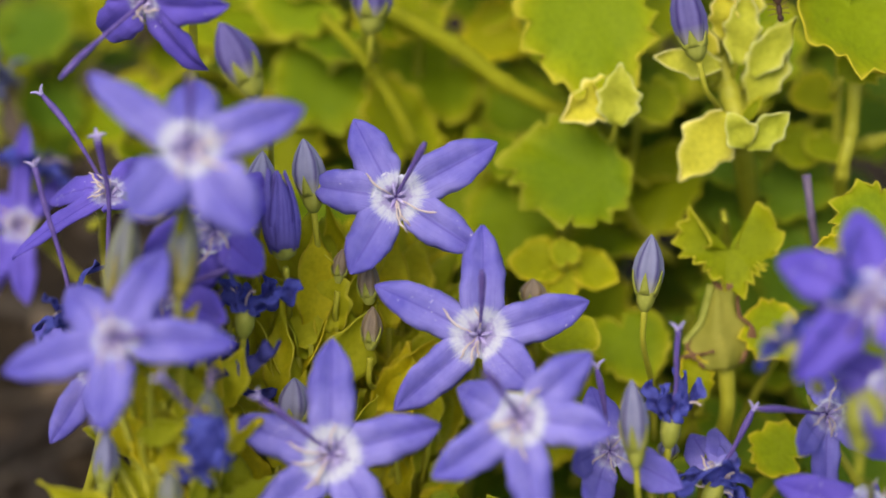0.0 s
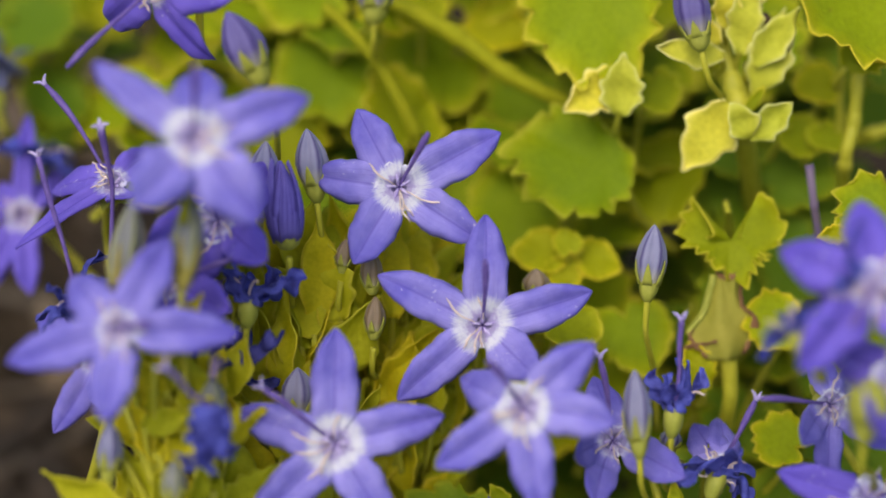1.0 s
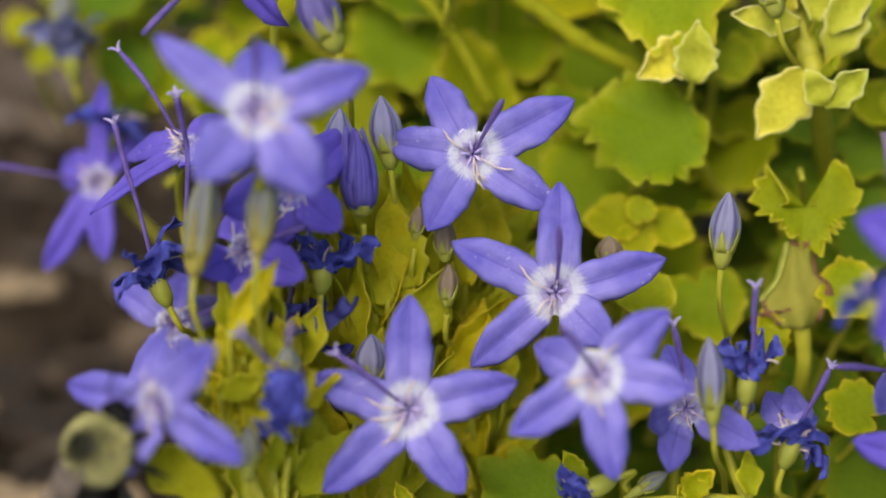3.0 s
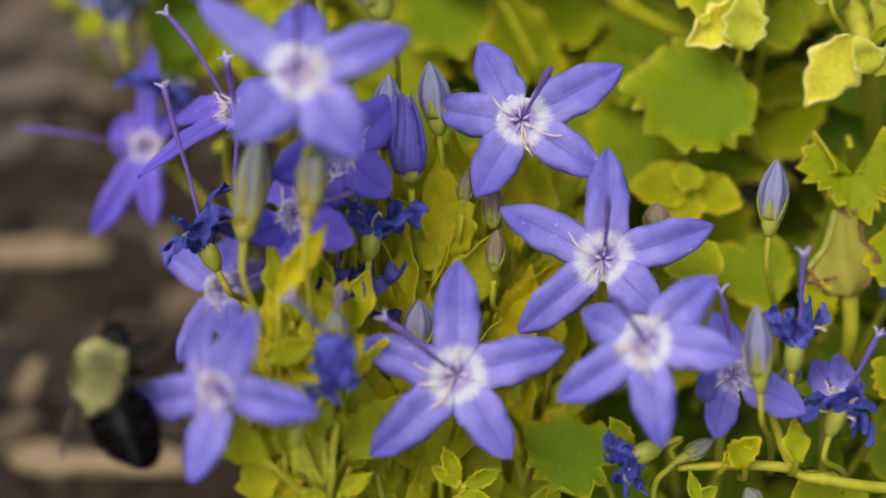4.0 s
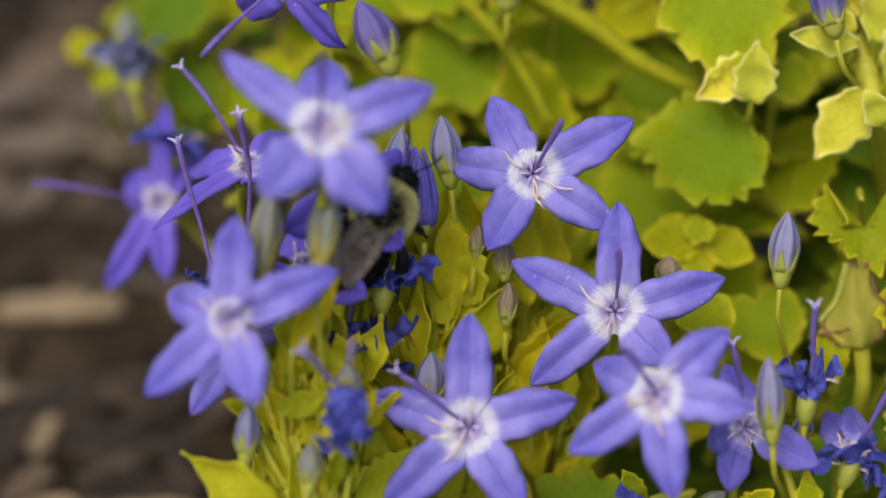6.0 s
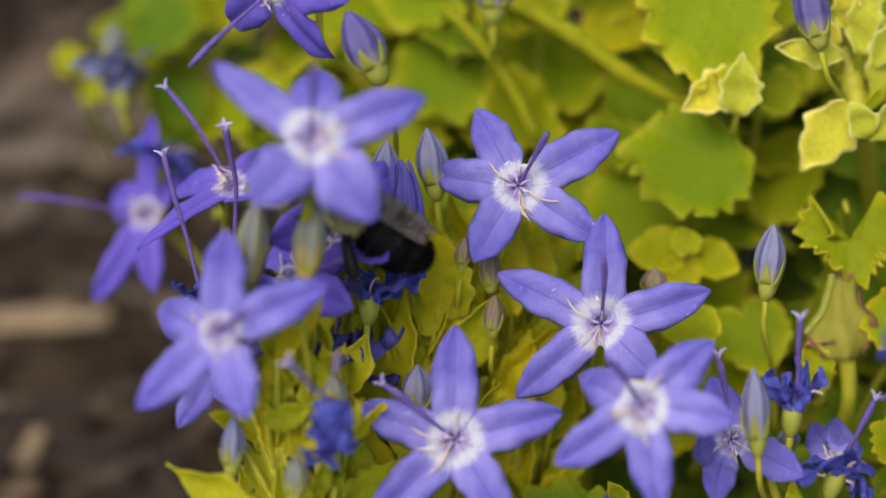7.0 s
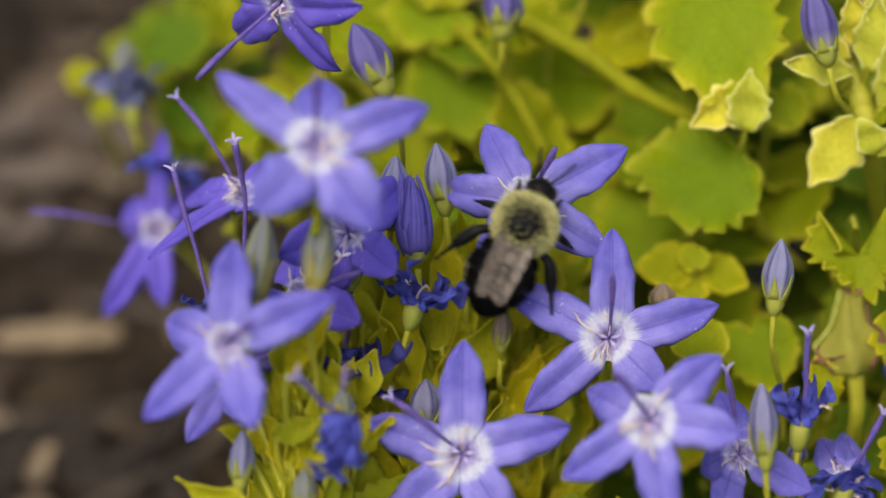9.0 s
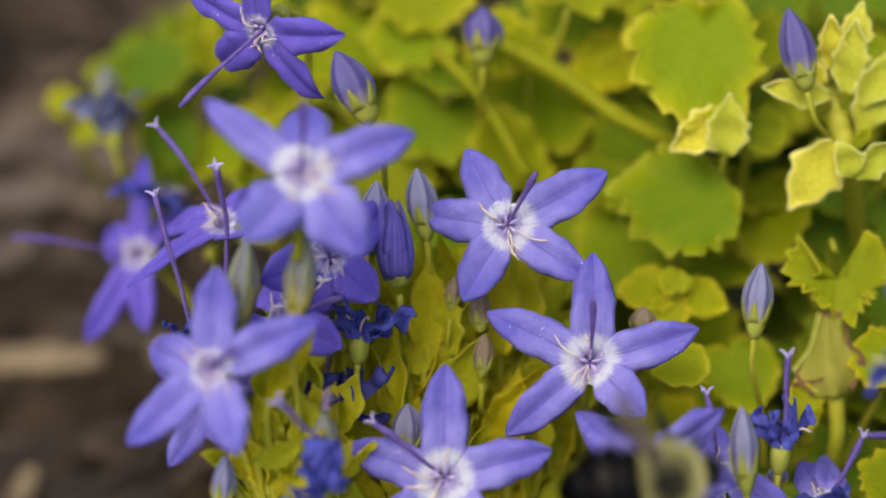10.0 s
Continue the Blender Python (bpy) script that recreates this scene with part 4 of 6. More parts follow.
# withered flowers
withered(-30.0, -8.5, -2.0, 118, 6.8, seed=1, stem=(4.8, -9.9, -10.0), style=(-4.7, 19.0, 2.0), spread=60, strips=9)
dragged = withered(-10.0, -6.6, 1.0, 86, 6.4, seed=12, stem=(-1.5, -11.2, -10.0), spread=86, strips=7, droop=-0.05, broad=1.7)
withered(-13.0, -10.8, 1.5, 272, 7.6, seed=3, stem=(-0.1, 8.6, -6.0), mat=WITHERED_DARK, spread=70, bare=True, strips=7, broad=0.85)
withered(-13.4, -17.6, 17.0, 266, 7.0, seed=4, stem=(0.6, 4.2, -10.0), style=(-4.5, 4.3, 4.0), spread=30, strips=15, droop=-0.42, bare=True, plump=1.35)
withered(40.2, -19.7, 3.0, 84, 5.2, seed=5, stem=(3.2, -9.8, -13.0), style=(0.3, 10.9, 4.0), spread=48, strips=9, droop=-0.15)
withered(45.6, -27.5, 2.0, 70, 5.5, seed=6, stem=(3.5, -11.9, -12.0), spread=100)
withered(-46.3, 21.1, -40.0, 100, 6.6, seed=7, stem=(2.3, -8.3, -20.0), mat=WITHERED_GREY, spread=45, broad=1.5, label="withered greyish-blue bellflower at the edge of the bed")
withered(-39.9, 10.9, -35.0, 80, 6.0, seed=8, stem=(0.5, -9.2, -15.0))
withered(21.8, -32.7, 3.0, 205, 5.4, seed=9, stem=(5.0, -1.1, -3.0), spread=50)
withered(49.8, -9.7, 25.0, 120, 4.0, seed=10, stem=(4.2, -5.2, -5.0))
withered(55.8, -3.5, 28.5, 150, 4.6, seed=11, stem=(4.0, -3.7, -4.5), spread=45, strips=6, bare=True)
# leaves that stand out
leaf(30.8, 10.3, -19.0, 16.6, (-18, 0, 84), LEAF_GREEN, seed=1, stem=(12.5, -11.0, -16.0), point=0.26, notch=0.10, cup=0.10, teeth=13, depth=0.24)
leaf(49.9, 0.6, -12.0, 17.8, (-8, 0, 184), LEAF_GOLD, seed=2, stem=(6.4, -6.3, -28.0), notch=0.95, gape=0.21, edge=8, hug=0.5, cup=0.10, teeth=21, depth=0.30, point=0.45, slim=0.45)
leaf(32.9, 28.9, -17.0, 19.5, (-15, 0, 170), LEAF_GREEN, seed=3, stem=(1.0, 15.2, -13.0), point=0.12, notch=0.3, cup=0.10, teeth=13, depth=0.24)
bract(49.6, 17.6, -11.0, -124, 10.4, 8.2, lean=-10, mat=LEAF_CREAM, seed=4, teeth=3, sharp=1.3, fold=0.25, curl=-0.08)
bract(51.8, 13.2, -10.5, 41, 7.2, 4.6, lean=18, mat=LEAF_CREAM, seed=5, teeth=3, sharp=0.9, fold=0.5, curl=0.1, stem=(-1.5, 3.5, -4.0))
bract(51.9, 13.3, -10.3, 122, 5.4, 4.6, lean=20, mat=LEAF_CREAM, seed=52, teeth=2, sharp=0.9, fold=0.5, stem=(-1.5, 3.5, -4.0))
bract(53.4, 19.0, -13.5, 72, 11.5, 6.6, lean=6, mat=LEAF_CREAM, seed=6, teeth=4, sharp=1.2, fold=0.25)
bract(52.6, 22.4, -12.5, 52, 9.5, 5.0, lean=14, mat=LEAF_CREAM, seed=62, teeth=3, sharp=1.2, fold=0.3)
bract(51.0, 24.0, -12.0, 84, 9.5, 5.4, lean=12, mat=LEAF_CREAM, seed=63, teeth=4, sharp=1.2, fold=0.3)
bract(52.4, 18.5, -16.0, 61, 9.1, 5.0, lean=0, mat=LEAF_CREAM, seed=61, teeth=4, sharp=1.2, fold=0.3)
bract(48.6, 23.6, -11.0, 174, 8.8, 4.6, lean=12, mat=LEAF_CREAM, seed=7, teeth=2, sharp=1.2, fold=0.35)
bract(48.2, 25.0, -12.0, 138, 7.6, 4.8, lean=8, mat=LEAF_CREAM, seed=8, teeth=2, sharp=1.2, fold=0.3)
bract(49.4, 27.1, -12.0, 97, 7.2, 4.3, lean=25, mat=LEAF_CREAM, seed=81, teeth=4, sharp=1.2)
bract(51.6, 28.5, -12.0, 79, 7.2, 5.0, lean=10, mat=LEAF_CREAM, seed=82, teeth=4, sharp=1.2)
bract(51.7, 16.4, -12.0, 55, 4.1, 1.8, lean=0, mat=LEAF_GOLD, seed=83)
bract(37.2, 21.6, -15.0, -150, 9.6, 6.6, lean=0, mat=LEAF_CREAM, seed=9, teeth=4, sharp=1.2, fold=0.5, curl=0.15)
bract(36.0, 16.4, -14.0, 88, 8.0, 6.4, lean=20, mat=LEAF_CREAM, seed=91, teeth=4, sharp=1.2, fold=0.4)
bract(33.6, 21.7, -16.0, -47, 6.4, 4.3, lean=0, mat=LEAF_CREAM, seed=92, teeth=4, sharp=1.2, fold=0.3)
leaf(41.7, 20.0, -22.0, 8.1, (-35, 0, 190), LEAF_GOLD, seed=10)
leaf(65.9, 28.8, -12.0, 18.5, (-30, 10, 185), LEAF_GREEN, seed=11, stem=(0.9, -18.4, -10.0), cup=0.35, point=0.2)
bract(64.6, 22.2, -13.0, 45, 7.1, 7.8, lean=0, mat=LEAF_GOLD, seed=111, fold=0.4)
leaf(64.0, 21.1, -25.0, 6.3, (-20, 0, 100), LEAF_GOLD, seed=12, depth=0.05)
leaf(61.7, 14.2, -25.0, 7.1, (-30, 0, 240), LEAF_GOLD, seed=13, depth=0.08)
leaf(64.5, 14.1, -23.0, 5.2, (-30, 0, 200), LEAF_GOLD, seed=131, depth=0.08)
leaf(55.5, -9.7, -12.0, 8.5, (-10, 0, 100), LEAF_GREEN, seed=14)
leaf(66.0, 3.9, -6.0, 10.4, (-10, 0, 60), LEAF_GREEN, seed=15)
bract(63.3, 1.5, -5.0, -171, 4.2, 2.8, lean=0, mat=LEAF_GOLD, seed=151)
leaf(26.8, -1.0, -20.0, 7.0, (-30, 0, 90), LEAF_GOLD, seed=16, depth=0.08)
leaf(33.7, -2.0, -20.0, 6.2, (-30, 0, 250), LEAF_GOLD, seed=17, depth=0.08)
leaf(29.9, 0.1, -18.0, 4.0, (-20, 0, 10), LEAF_GOLD, seed=18, depth=0.08)
leaf(29.6, -3.6, -19.0, 5.1, (-20, 0, 190), LEAF_GOLD, seed=181, depth=0.08)
leaf(24.2, 4.3, -32.0, 14.5, (-20, 0, 160), LEAF_GREEN, seed=24)
# LEAF_DARK colours the shade between the right-hand leaves
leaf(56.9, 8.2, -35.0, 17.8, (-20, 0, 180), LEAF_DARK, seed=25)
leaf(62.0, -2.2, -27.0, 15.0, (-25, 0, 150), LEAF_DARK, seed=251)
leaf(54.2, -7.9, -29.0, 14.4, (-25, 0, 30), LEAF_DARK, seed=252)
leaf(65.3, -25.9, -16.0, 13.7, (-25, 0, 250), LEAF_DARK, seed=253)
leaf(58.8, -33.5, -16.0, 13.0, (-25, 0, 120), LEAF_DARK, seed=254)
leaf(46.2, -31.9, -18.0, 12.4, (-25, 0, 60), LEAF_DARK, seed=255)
leaf(38.8, -11.7, -22.0, 11.1, (-20, 0, 200), LEAF_GREEN, seed=241)
leaf(29.8, -10.2, -12.0, 7.8, (-40, 0, 200), LEAF_GOLD, seed=21, depth=0.06)
bract(46.6, -18.4, -12.0, 108, 6.7, 5.3, lean=0, mat=LEAF_GOLD, seed=211)
leaf(55.8, -24.5, -10.0, 7.8, (-20, 0, 60), LEAF_GREEN, seed=31)
leaf(-1.1, 22.6, -37.0, 14.8, (-20, 0, 190), LEAF_GREEN, seed=22, notch=0.2)
leaf(11.5, 32.0, -30.0, 8.0, (-10, 20, 150), LEAF_GOLD, seed=23, notch=0.8, gape=0.15)
leaf(22.5, 30.2, -35.0, 10.0, (-20, 0, 100), LEAF_GOLD, seed=232)
leaf(-5.0, 32.3, -40.0, 8.6, (-20, 0, 100), LEAF_GOLD, seed=233)
for k, (x, y, z, size, turn) in enumerate(((-56.5, 27.0, -59, 5.6, 20), (-50.5, 32.0, -62, 6.2, 95), (-53.0, 22.5, -58, 4.8, 250), (-46.5, 28.0, -64, 6.4, 150),
                                           (-42.0, 33.0, -66, 6.8, 60), (-39.0, 27.0, -60, 6.0, 215), (-43.5, 21.5, -58, 5.0, 300), (-36.5, 22.0, -57, 5.6, 120))):
    leaf(x, y, z, size, (-30, 0, turn), LEAF_GOLD, seed=260 + k, stem=(0.6, -9.0, -22.0))
# the golden tuft beside the mulch
bract(-21.4, -32.6, 11.0, 147, 13.6, 6.4, lean=-4, mat=LEAF_AMBER, seed=37, stem=(5.3, -6.0, -5.0), fold=0.30, teeth=3, sharp=1.9, roll=-6, curl=0.05)
bract(-12.3, -34.4, 3.0, 81, 11.2, 8.7, lean=-10, mat=LEAF_AMBER, seed=20, stem=(-2.9, -4.1, -3.0), teeth=6)
bract(-12.9, -32.6, 4.0, 44, 10.1, 6.7, lean=0, mat=LEAF_AMBER, seed=201, stem=(-2.2, -6.0, -4.0), teeth=6)
bract(-20.3, -13.5, 12.0, 55, 10.1, 3.4, lean=5, mat=LEAF_AMBER, seed=202, stem=(1.0, -8.8, -4.0), fold=0.6)
bract(-20.0, -25.0, 7.0, 98, 12.0, 5.9, lean=0, mat=LEAF_AMBER, seed=203, stem=(2.3, -9.8, -4.0), fold=0.3)
bract(-17.6, -23.9, 4.0, 96, 13.4, 6.7, lean=0, mat=LEAF_AMBER, seed=204, stem=(1.1, -11.2, -4.0), fold=0.3)
bract(-21.8, -20.8, 9.0, 18, 6.2, 3.9, lean=20, mat=LEAF_AMBER, seed=205, stem=(3.0, -9.6, -4.0), fold=0.3)
bract(-6.0, -14.1, -12.0, 160, 8.7, 3.1, lean=-20, mat=LEAF_AMBER, seed=206, stem=(1.3, -9.2, -8.0), fold=0.1, roll=50, teeth=9)
bract(-1.7, -8.5, -12.0, 76, 8.8, 4.3, lean=0, mat=LEAF_AMBER, seed=207, stem=(-0.8, -10.5, -8.0), fold=0.5)
bract(-6.0, -20.0, -14.0, 69, 12.2, 7.9, lean=0, mat=LEAF_GOLD, seed=208, stem=(-0.1, -10.7, -6.0), teeth=7)
bract(-10.4, -23.0, -16.0, 90, 10.8, 8.7, lean=0, mat=LEAF_GOLD, seed=209, stem=(-0.2, -9.1, -4.0), teeth=7)
bract(3.3, -20.1, -16.0, 97, 11.6, 8.7, lean=0, mat=LEAF_GOLD, seed=210, stem=(0.1, -11.1, -9.0), teeth=7)
bract(8.4, -18.8, -18.0, 76, 9.0, 6.5, lean=0, mat=LEAF_GOLD, seed=212, stem=(-0.5, -10.2, -7.0))
bract(-1.7, -29.8, -12.0, 42, 8.6, 6.4, lean=0, mat=LEAF_AMBER, seed=213, stem=(-1.5, -8.2, -8.0))
bract(8.2, -24.8, -12.0, 49, 6.5, 4.3, lean=0, mat=LEAF_AMBER, seed=214, stem=(-1.2, -8.8, -8.0))
bract(-17.4, -38.8, 7.0, 159, 5.6, 5.9, lean=-20, mat=LEAF_AMBER, seed=215, stem=(1.9, -3.2, -7.0))
bract(-14.7, -38.0, 8.0, 145, 4.0, 2.6, lean=20, mat=LEAF_AMBER, seed=216)
bract(-13.4, -36.8, 7.0, 34, 4.8, 2.6, lean=10, mat=LEAF_AMBER, seed=217)
bract(-19.4, -15.6, 7.6, 77, 4.9, 3.3, lean=5, mat=LEAF_AMBER, seed=700, stem=(1.2, -6.6, -7.6), fold=0.52, teeth=3, roll=5)
bract(-18.8, -16.8, 9.6, 124, 4.9, 3.3, lean=12, mat=LEAF_AMBER, seed=701, stem=(0.8, -6.8, -9.6), fold=0.52, teeth=3, roll=-39)
bract(-20.0, -19.0, 7.9, 138, 7.4, 3.2, lean=-26, mat=LEAF_AMBER, seed=702, stem=(1.4, -6.7, -7.9), fold=0.33, teeth=4, roll=-15)
bract(-17.4, -15.7, 2.5, 90, 7.9, 2.7, lean=-10, mat=LEAF_AMBER, seed=703, stem=(0.4, -6.3, -2.5), fold=0.43, teeth=4, roll=52)
bract(-13.4, -22.8, 10.2, 58, 5.9, 2.2, lean=10, mat=LEAF_AMBER, seed=704, stem=(-1.9, -7.1, -10.2), fold=0.53, teeth=3, roll=24)
bract(-12.3, -23.6, 4.3, 105, 6.8, 2.0, lean=-2, mat=LEAF_AMBER, seed=705, stem=(-2.2, -6.5, -4.3), fold=0.57, teeth=6, roll=-8)
bract(-15.7, -18.9, 5.9, 61, 5.7, 3.3, lean=18, mat=LEAF_AMBER, seed=706, stem=(-0.7, -6.6, -5.9), fold=0.24, teeth=3, roll=-5)
bract(-16.5, -30.3, 1.7, 67, 5.1, 2.3, lean=13, mat=LEAF_AMBER, seed=707, stem=(-0.0, -6.3, -1.7), fold=0.23, teeth=4, roll=3)
bract(-14.8, -31.9, 3.5, 113, 7.9, 2.5, lean=1, mat=LEAF_AMBER, seed=708, stem=(-1.0, -6.6, -3.5), fold=0.58, teeth=6, roll=-4)
bract(-15.6, -30.0, 9.2, 80, 5.5, 2.7, lean=10, mat=LEAF_AMBER, seed=709, stem=(-0.8, -7.2, -9.2), fold=0.35, teeth=4, roll=27)
bract(-20.5, -28.9, 1.2, 75, 5.0, 2.5, lean=9, mat=LEAF_AMBER, seed=710, stem=(1.9, -6.2, -1.2), fold=0.28, teeth=3, roll=37)
bract(-16.1, -31.8, 6.0, 107, 6.7, 2.7, lean=-2, mat=LEAF_AMBER, seed=711, stem=(-0.4, -6.9, -6.0), fold=0.53, teeth=4, roll=6)
bract(-14.3, -21.3, 7.5, 122, 5.4, 1.8, lean=-1, mat=LEAF_AMBER, seed=712, stem=(-1.3, -6.8, -7.5), fold=0.37, teeth=3, roll=-15)
bract(-19.5, -17.1, 9.2, 66, 4.7, 2.6, lean=2, mat=LEAF_AMBER, seed=713, stem=(1.1, -6.8, -9.2), fold=0.30, teeth=4, roll=-25)
bract(-21.6, -31.5, 2.1, 11, 6.1, 2.9, lean=-17, mat=LEAF_AMBER, seed=714, stem=(2.5, -6.4, -2.1), fold=0.52, teeth=6, roll=23)
bract(-18.0, -31.6, 1.6, 97, 6.6, 2.0, lean=-5, mat=LEAF_AMBER, seed=715, stem=(0.7, -6.3, -1.6), fold=0.56, teeth=4, roll=27)
bract(-14.2, -24.0, 1.8, 66, 5.6, 3.4, lean=-18, mat=LEAF_AMBER, seed=716, stem=(-1.2, -6.3, -1.8), fold=0.23, teeth=4, roll=36)
bract(-21.8, -31.1, 1.3, 80, 5.2, 2.9, lean=8, mat=LEAF_AMBER, seed=717, stem=(2.6, -6.3, -1.3), fold=0.45, teeth=6, roll=5)
bract(-17.0, -20.9, 10.3, 51, 5.3, 2.7, lean=16, mat=LEAF_AMBER, seed=718, stem=(-0.1, -7.0, -10.3), fold=0.30, teeth=4, roll=16)
bract(-13.2, -23.6, 9.8, 44, 7.5, 2.8, lean=-14, mat=LEAF_AMBER, seed=719, stem=(-2.0, -7.1, -9.8), fold=0.51, teeth=4, roll=46)
bract(-13.0, -22.0, 5.8, 128, 5.0, 2.2, lean=10, mat=LEAF_AMBER, seed=720, stem=(-1.9, -6.6, -5.8), fold=0.51, teeth=3, roll=-27)
bract(-16.9, -14.2, 2.9, 126, 7.5, 1.9, lean=-13, mat=LEAF_AMBER, seed=721, stem=(0.1, -6.3, -2.9), fold=0.51, teeth=4, roll=-6)
bract(-18.4, -28.3, 1.9, 107, 4.9, 3.2, lean=-11, mat=LEAF_AMBER, seed=722, stem=(0.9, -6.3, -1.9), fold=0.35, teeth=4, roll=-34)
bract(-17.6, -25.6, 5.0, 112, 7.7, 3.3, lean=-7, mat=LEAF_AMBER, seed=723, stem=(0.4, -6.6, -5.0), fold=0.42, teeth=4, roll=1)
bract(-13.4, -17.1, 6.0, 109, 5.8, 3.3, lean=13, mat=LEAF_AMBER, seed=724, stem=(-1.8, -6.5, -6.0), fold=0.48, teeth=3, roll=-7)
bract(-20.7, -28.4, 6.2, 78, 6.6, 2.6, lean=-10, mat=LEAF_AMBER, seed=725, stem=(1.8, -6.8, -6.2), fold=0.29, teeth=3, roll=11)


def column():
    """The crowd of small leaves up the flowering stem beside the mulch."""
    rng = random.Random(44)
    for k in range(40):
        y = rng.uniform(-40, -13)
        x, z = min(-12.8, -17.5 + rng.gauss(0, 2.6) + 0.10 * (y + 25)), rng.uniform(1.5, 8.5)
        bract(x, y, z, 90 + rng.gauss(0, 20), rng.uniform(6, 10), rng.uniform(3.4, 5.4), rng.uniform(-16, 10), LEAF_AMBER, seed=2000 + k,
              fold=rng.uniform(0.15, 0.5), teeth=rng.choice((2, 3)), roll=rng.gauss(0, 22), curl=rng.gauss(0, 0.07), stem=(rng.uniform(-1.5, 1.5), -7, -5), sharp=rng.uniform(1.0, 1.5))


column()
twig([(-23.9, -18.0, 7.5), (-20.9, -26.7, 7.0), (-16.1, -37.3, 4.0), (-16.3, -49.9, -25.0)], [0.43333333333333335, 0.4642857142857143, 0.5416666666666666, 0.8], "upright pale yellow-green flowering stem", STEM)
twig([(-24.4, -23.6, 7.5), (-21.2, -29.5, 7.0), (-16.1, -37.3, 4.0), (-16.3, -49.9, -25.0)], [0.43333333333333335, 0.4642857142857143, 0.5416666666666666, 0.8], "upright pale yellow-green flowering stem", STEM)
twig([(-21.3, -30.2, 7.5), (-19.2, -32.8, 7.0), (-15.7, -37.3, 4.0), (-16.3, -49.9, -25.0)], [0.4666666666666667, 0.5, 0.5833333333333334, 0.8], "upright pale yellow-green flowering stem", STEM)
twig([(-18.1, -31.0, 7.5), (-17.1, -33.2, 7.0), (-15.2, -37.3, 4.0), (-16.3, -49.9, -25.0)], [0.43333333333333335, 0.4642857142857143, 0.5416666666666666, 0.8], "upright pale yellow-green flowering stem", STEM)
twig([(-13.7, -28.2, 7.5), (-14.2, -31.8, 7.0), (-14.5, -37.3, 4.0), (-16.3, -49.9, -25.0)], [0.43333333333333335, 0.4642857142857143, 0.5416666666666666, 0.8], "upright pale yellow-green flowering stem", STEM)
twig([(-20.6, -21.0, 7.5), (-18.7, -28.2, 7.0), (-15.6, -37.3, 4.0), (-16.3, -49.9, -25.0)], [0.36666666666666664, 0.39285714285714285, 0.4583333333333333, 0.8], "upright pale yellow-green flowering stem", STEM)
twig([(-15.7, -23.6, 7.5), (-15.5, -29.5, 7.0), (-14.8, -37.3, 4.0), (-16.3, -49.9, -25.0)], [0.4, 0.42857142857142855, 0.5, 0.8], "upright pale yellow-green flowering stem", STEM)
# small growth along the lower edge
leaf(15.1, -34.6, -8.0, 13.0, (-38, 0, 60), LEAF_DARK, seed=26, depth=0.24, point=0.3)
bract(21.3, -32.7, 1.0, 122, 5.2, 3.0, lean=0, mat=LEAF_GOLD, seed=27)
bract(32.3, -33.9, 2.0, 43, 5.5, 4.0, lean=20, mat=LEAF_GOLD, seed=271)
bract(34.7, -34.2, 2.0, 119, 4.2, 3.4, lean=20, mat=LEAF_GOLD, seed=272)
bract(40.6, -33.4, 3.0, 94, 5.2, 3.5, lean=0, mat=LEAF_GOLD, seed=28, teeth=2)
bract(29.1, -38.4, 1.0, 105, 3.8, 1.8, lean=0, mat=LEAF_GOLD, seed=281)
bract(28.8, -38.5, 1.0, 34, 3.3, 2.0, lean=0, mat=LEAF_GOLD, seed=282)
bud(27.7, -33.0, 1.0, 31, 3.9, 2.0, lean=0, seed=30, mat=BUD_GREEN)
bud(36.2, -39.1, 1.0, 120, 2.7, 2.3, lean=0, seed=31, mat=BUD_GREEN)
bract(0.4, -36.9, 0.0, 142, 3.9, 2.0, lean=0, mat=LEAF_GOLD, seed=29)
bract(0.7, -36.5, 0.0, 115, 4.9, 2.4, lean=0, mat=LEAF_GOLD, seed=291)
bract(1.1, -36.9, 0.0, 23, 5.2, 2.4, lean=0, mat=LEAF_GOLD, seed=292)
bract(0.7, -37.9, 0.0, -10, 3.8, 2.4, lean=0, mat=LEAF_GOLD, seed=293)
# LEAF_DARK blades fill the gaps down here with painted shade
leaf(-6.6, -39.4, -20.0, 9.9, (-30, 0, 60), LEAF_DARK, seed=294)
leaf(8.2, -40.4, -20.0, 10.7, (-30, 0, 200), LEAF_DARK, seed=295)
leaf(22.4, -40.4, -20.0, 10.7, (-30, 0, 100), LEAF_DARK, seed=296)
leaf(46.2, -40.2, -6.0, 10.4, (-30, 0, 150), LEAF_GOLD, seed=297)
# stems
twig([(5.7, 33.4, -29.0), (16.0, 27.3, -24.0), (22.6, 22.2, -22.5), (30.0, 18.5, -22.5), (39.5, 14.6, -32.0)], [1.2, 1.25, 1.2, 1.1, 1.0], "stout yellow-green stem lying across the foliage", STEM_GREEN)
twig([(-1.1, 31.8, -29.0), (5.8, 23.9, -26.5), (10.6, 15.1, -26.5), (13.5, 9.3, -32.0)], [0.8, 0.85, 0.85, 0.9], "yellow-green stem among the leaves", STEM_GREEN)
twig([(40.4, -34.5, 0.0), (35.0, -34.2, 0.0), (26.8, -34.5, 0.0)], [0.7, 0.6, 0.5], "thin yellow-green side stem carrying small leaves", STEM)
twig([(64.6, -36.6, -10.0), (53.7, -37.2, -2.0), (44.5, -35.9, 0.0), (40.4, -34.2, 0.0), (36.9, -24.3, 0.5)], [0.8, 0.75, 0.7, 0.6, 0.5], "arching yellow-green stem along the lower edge", STEM)
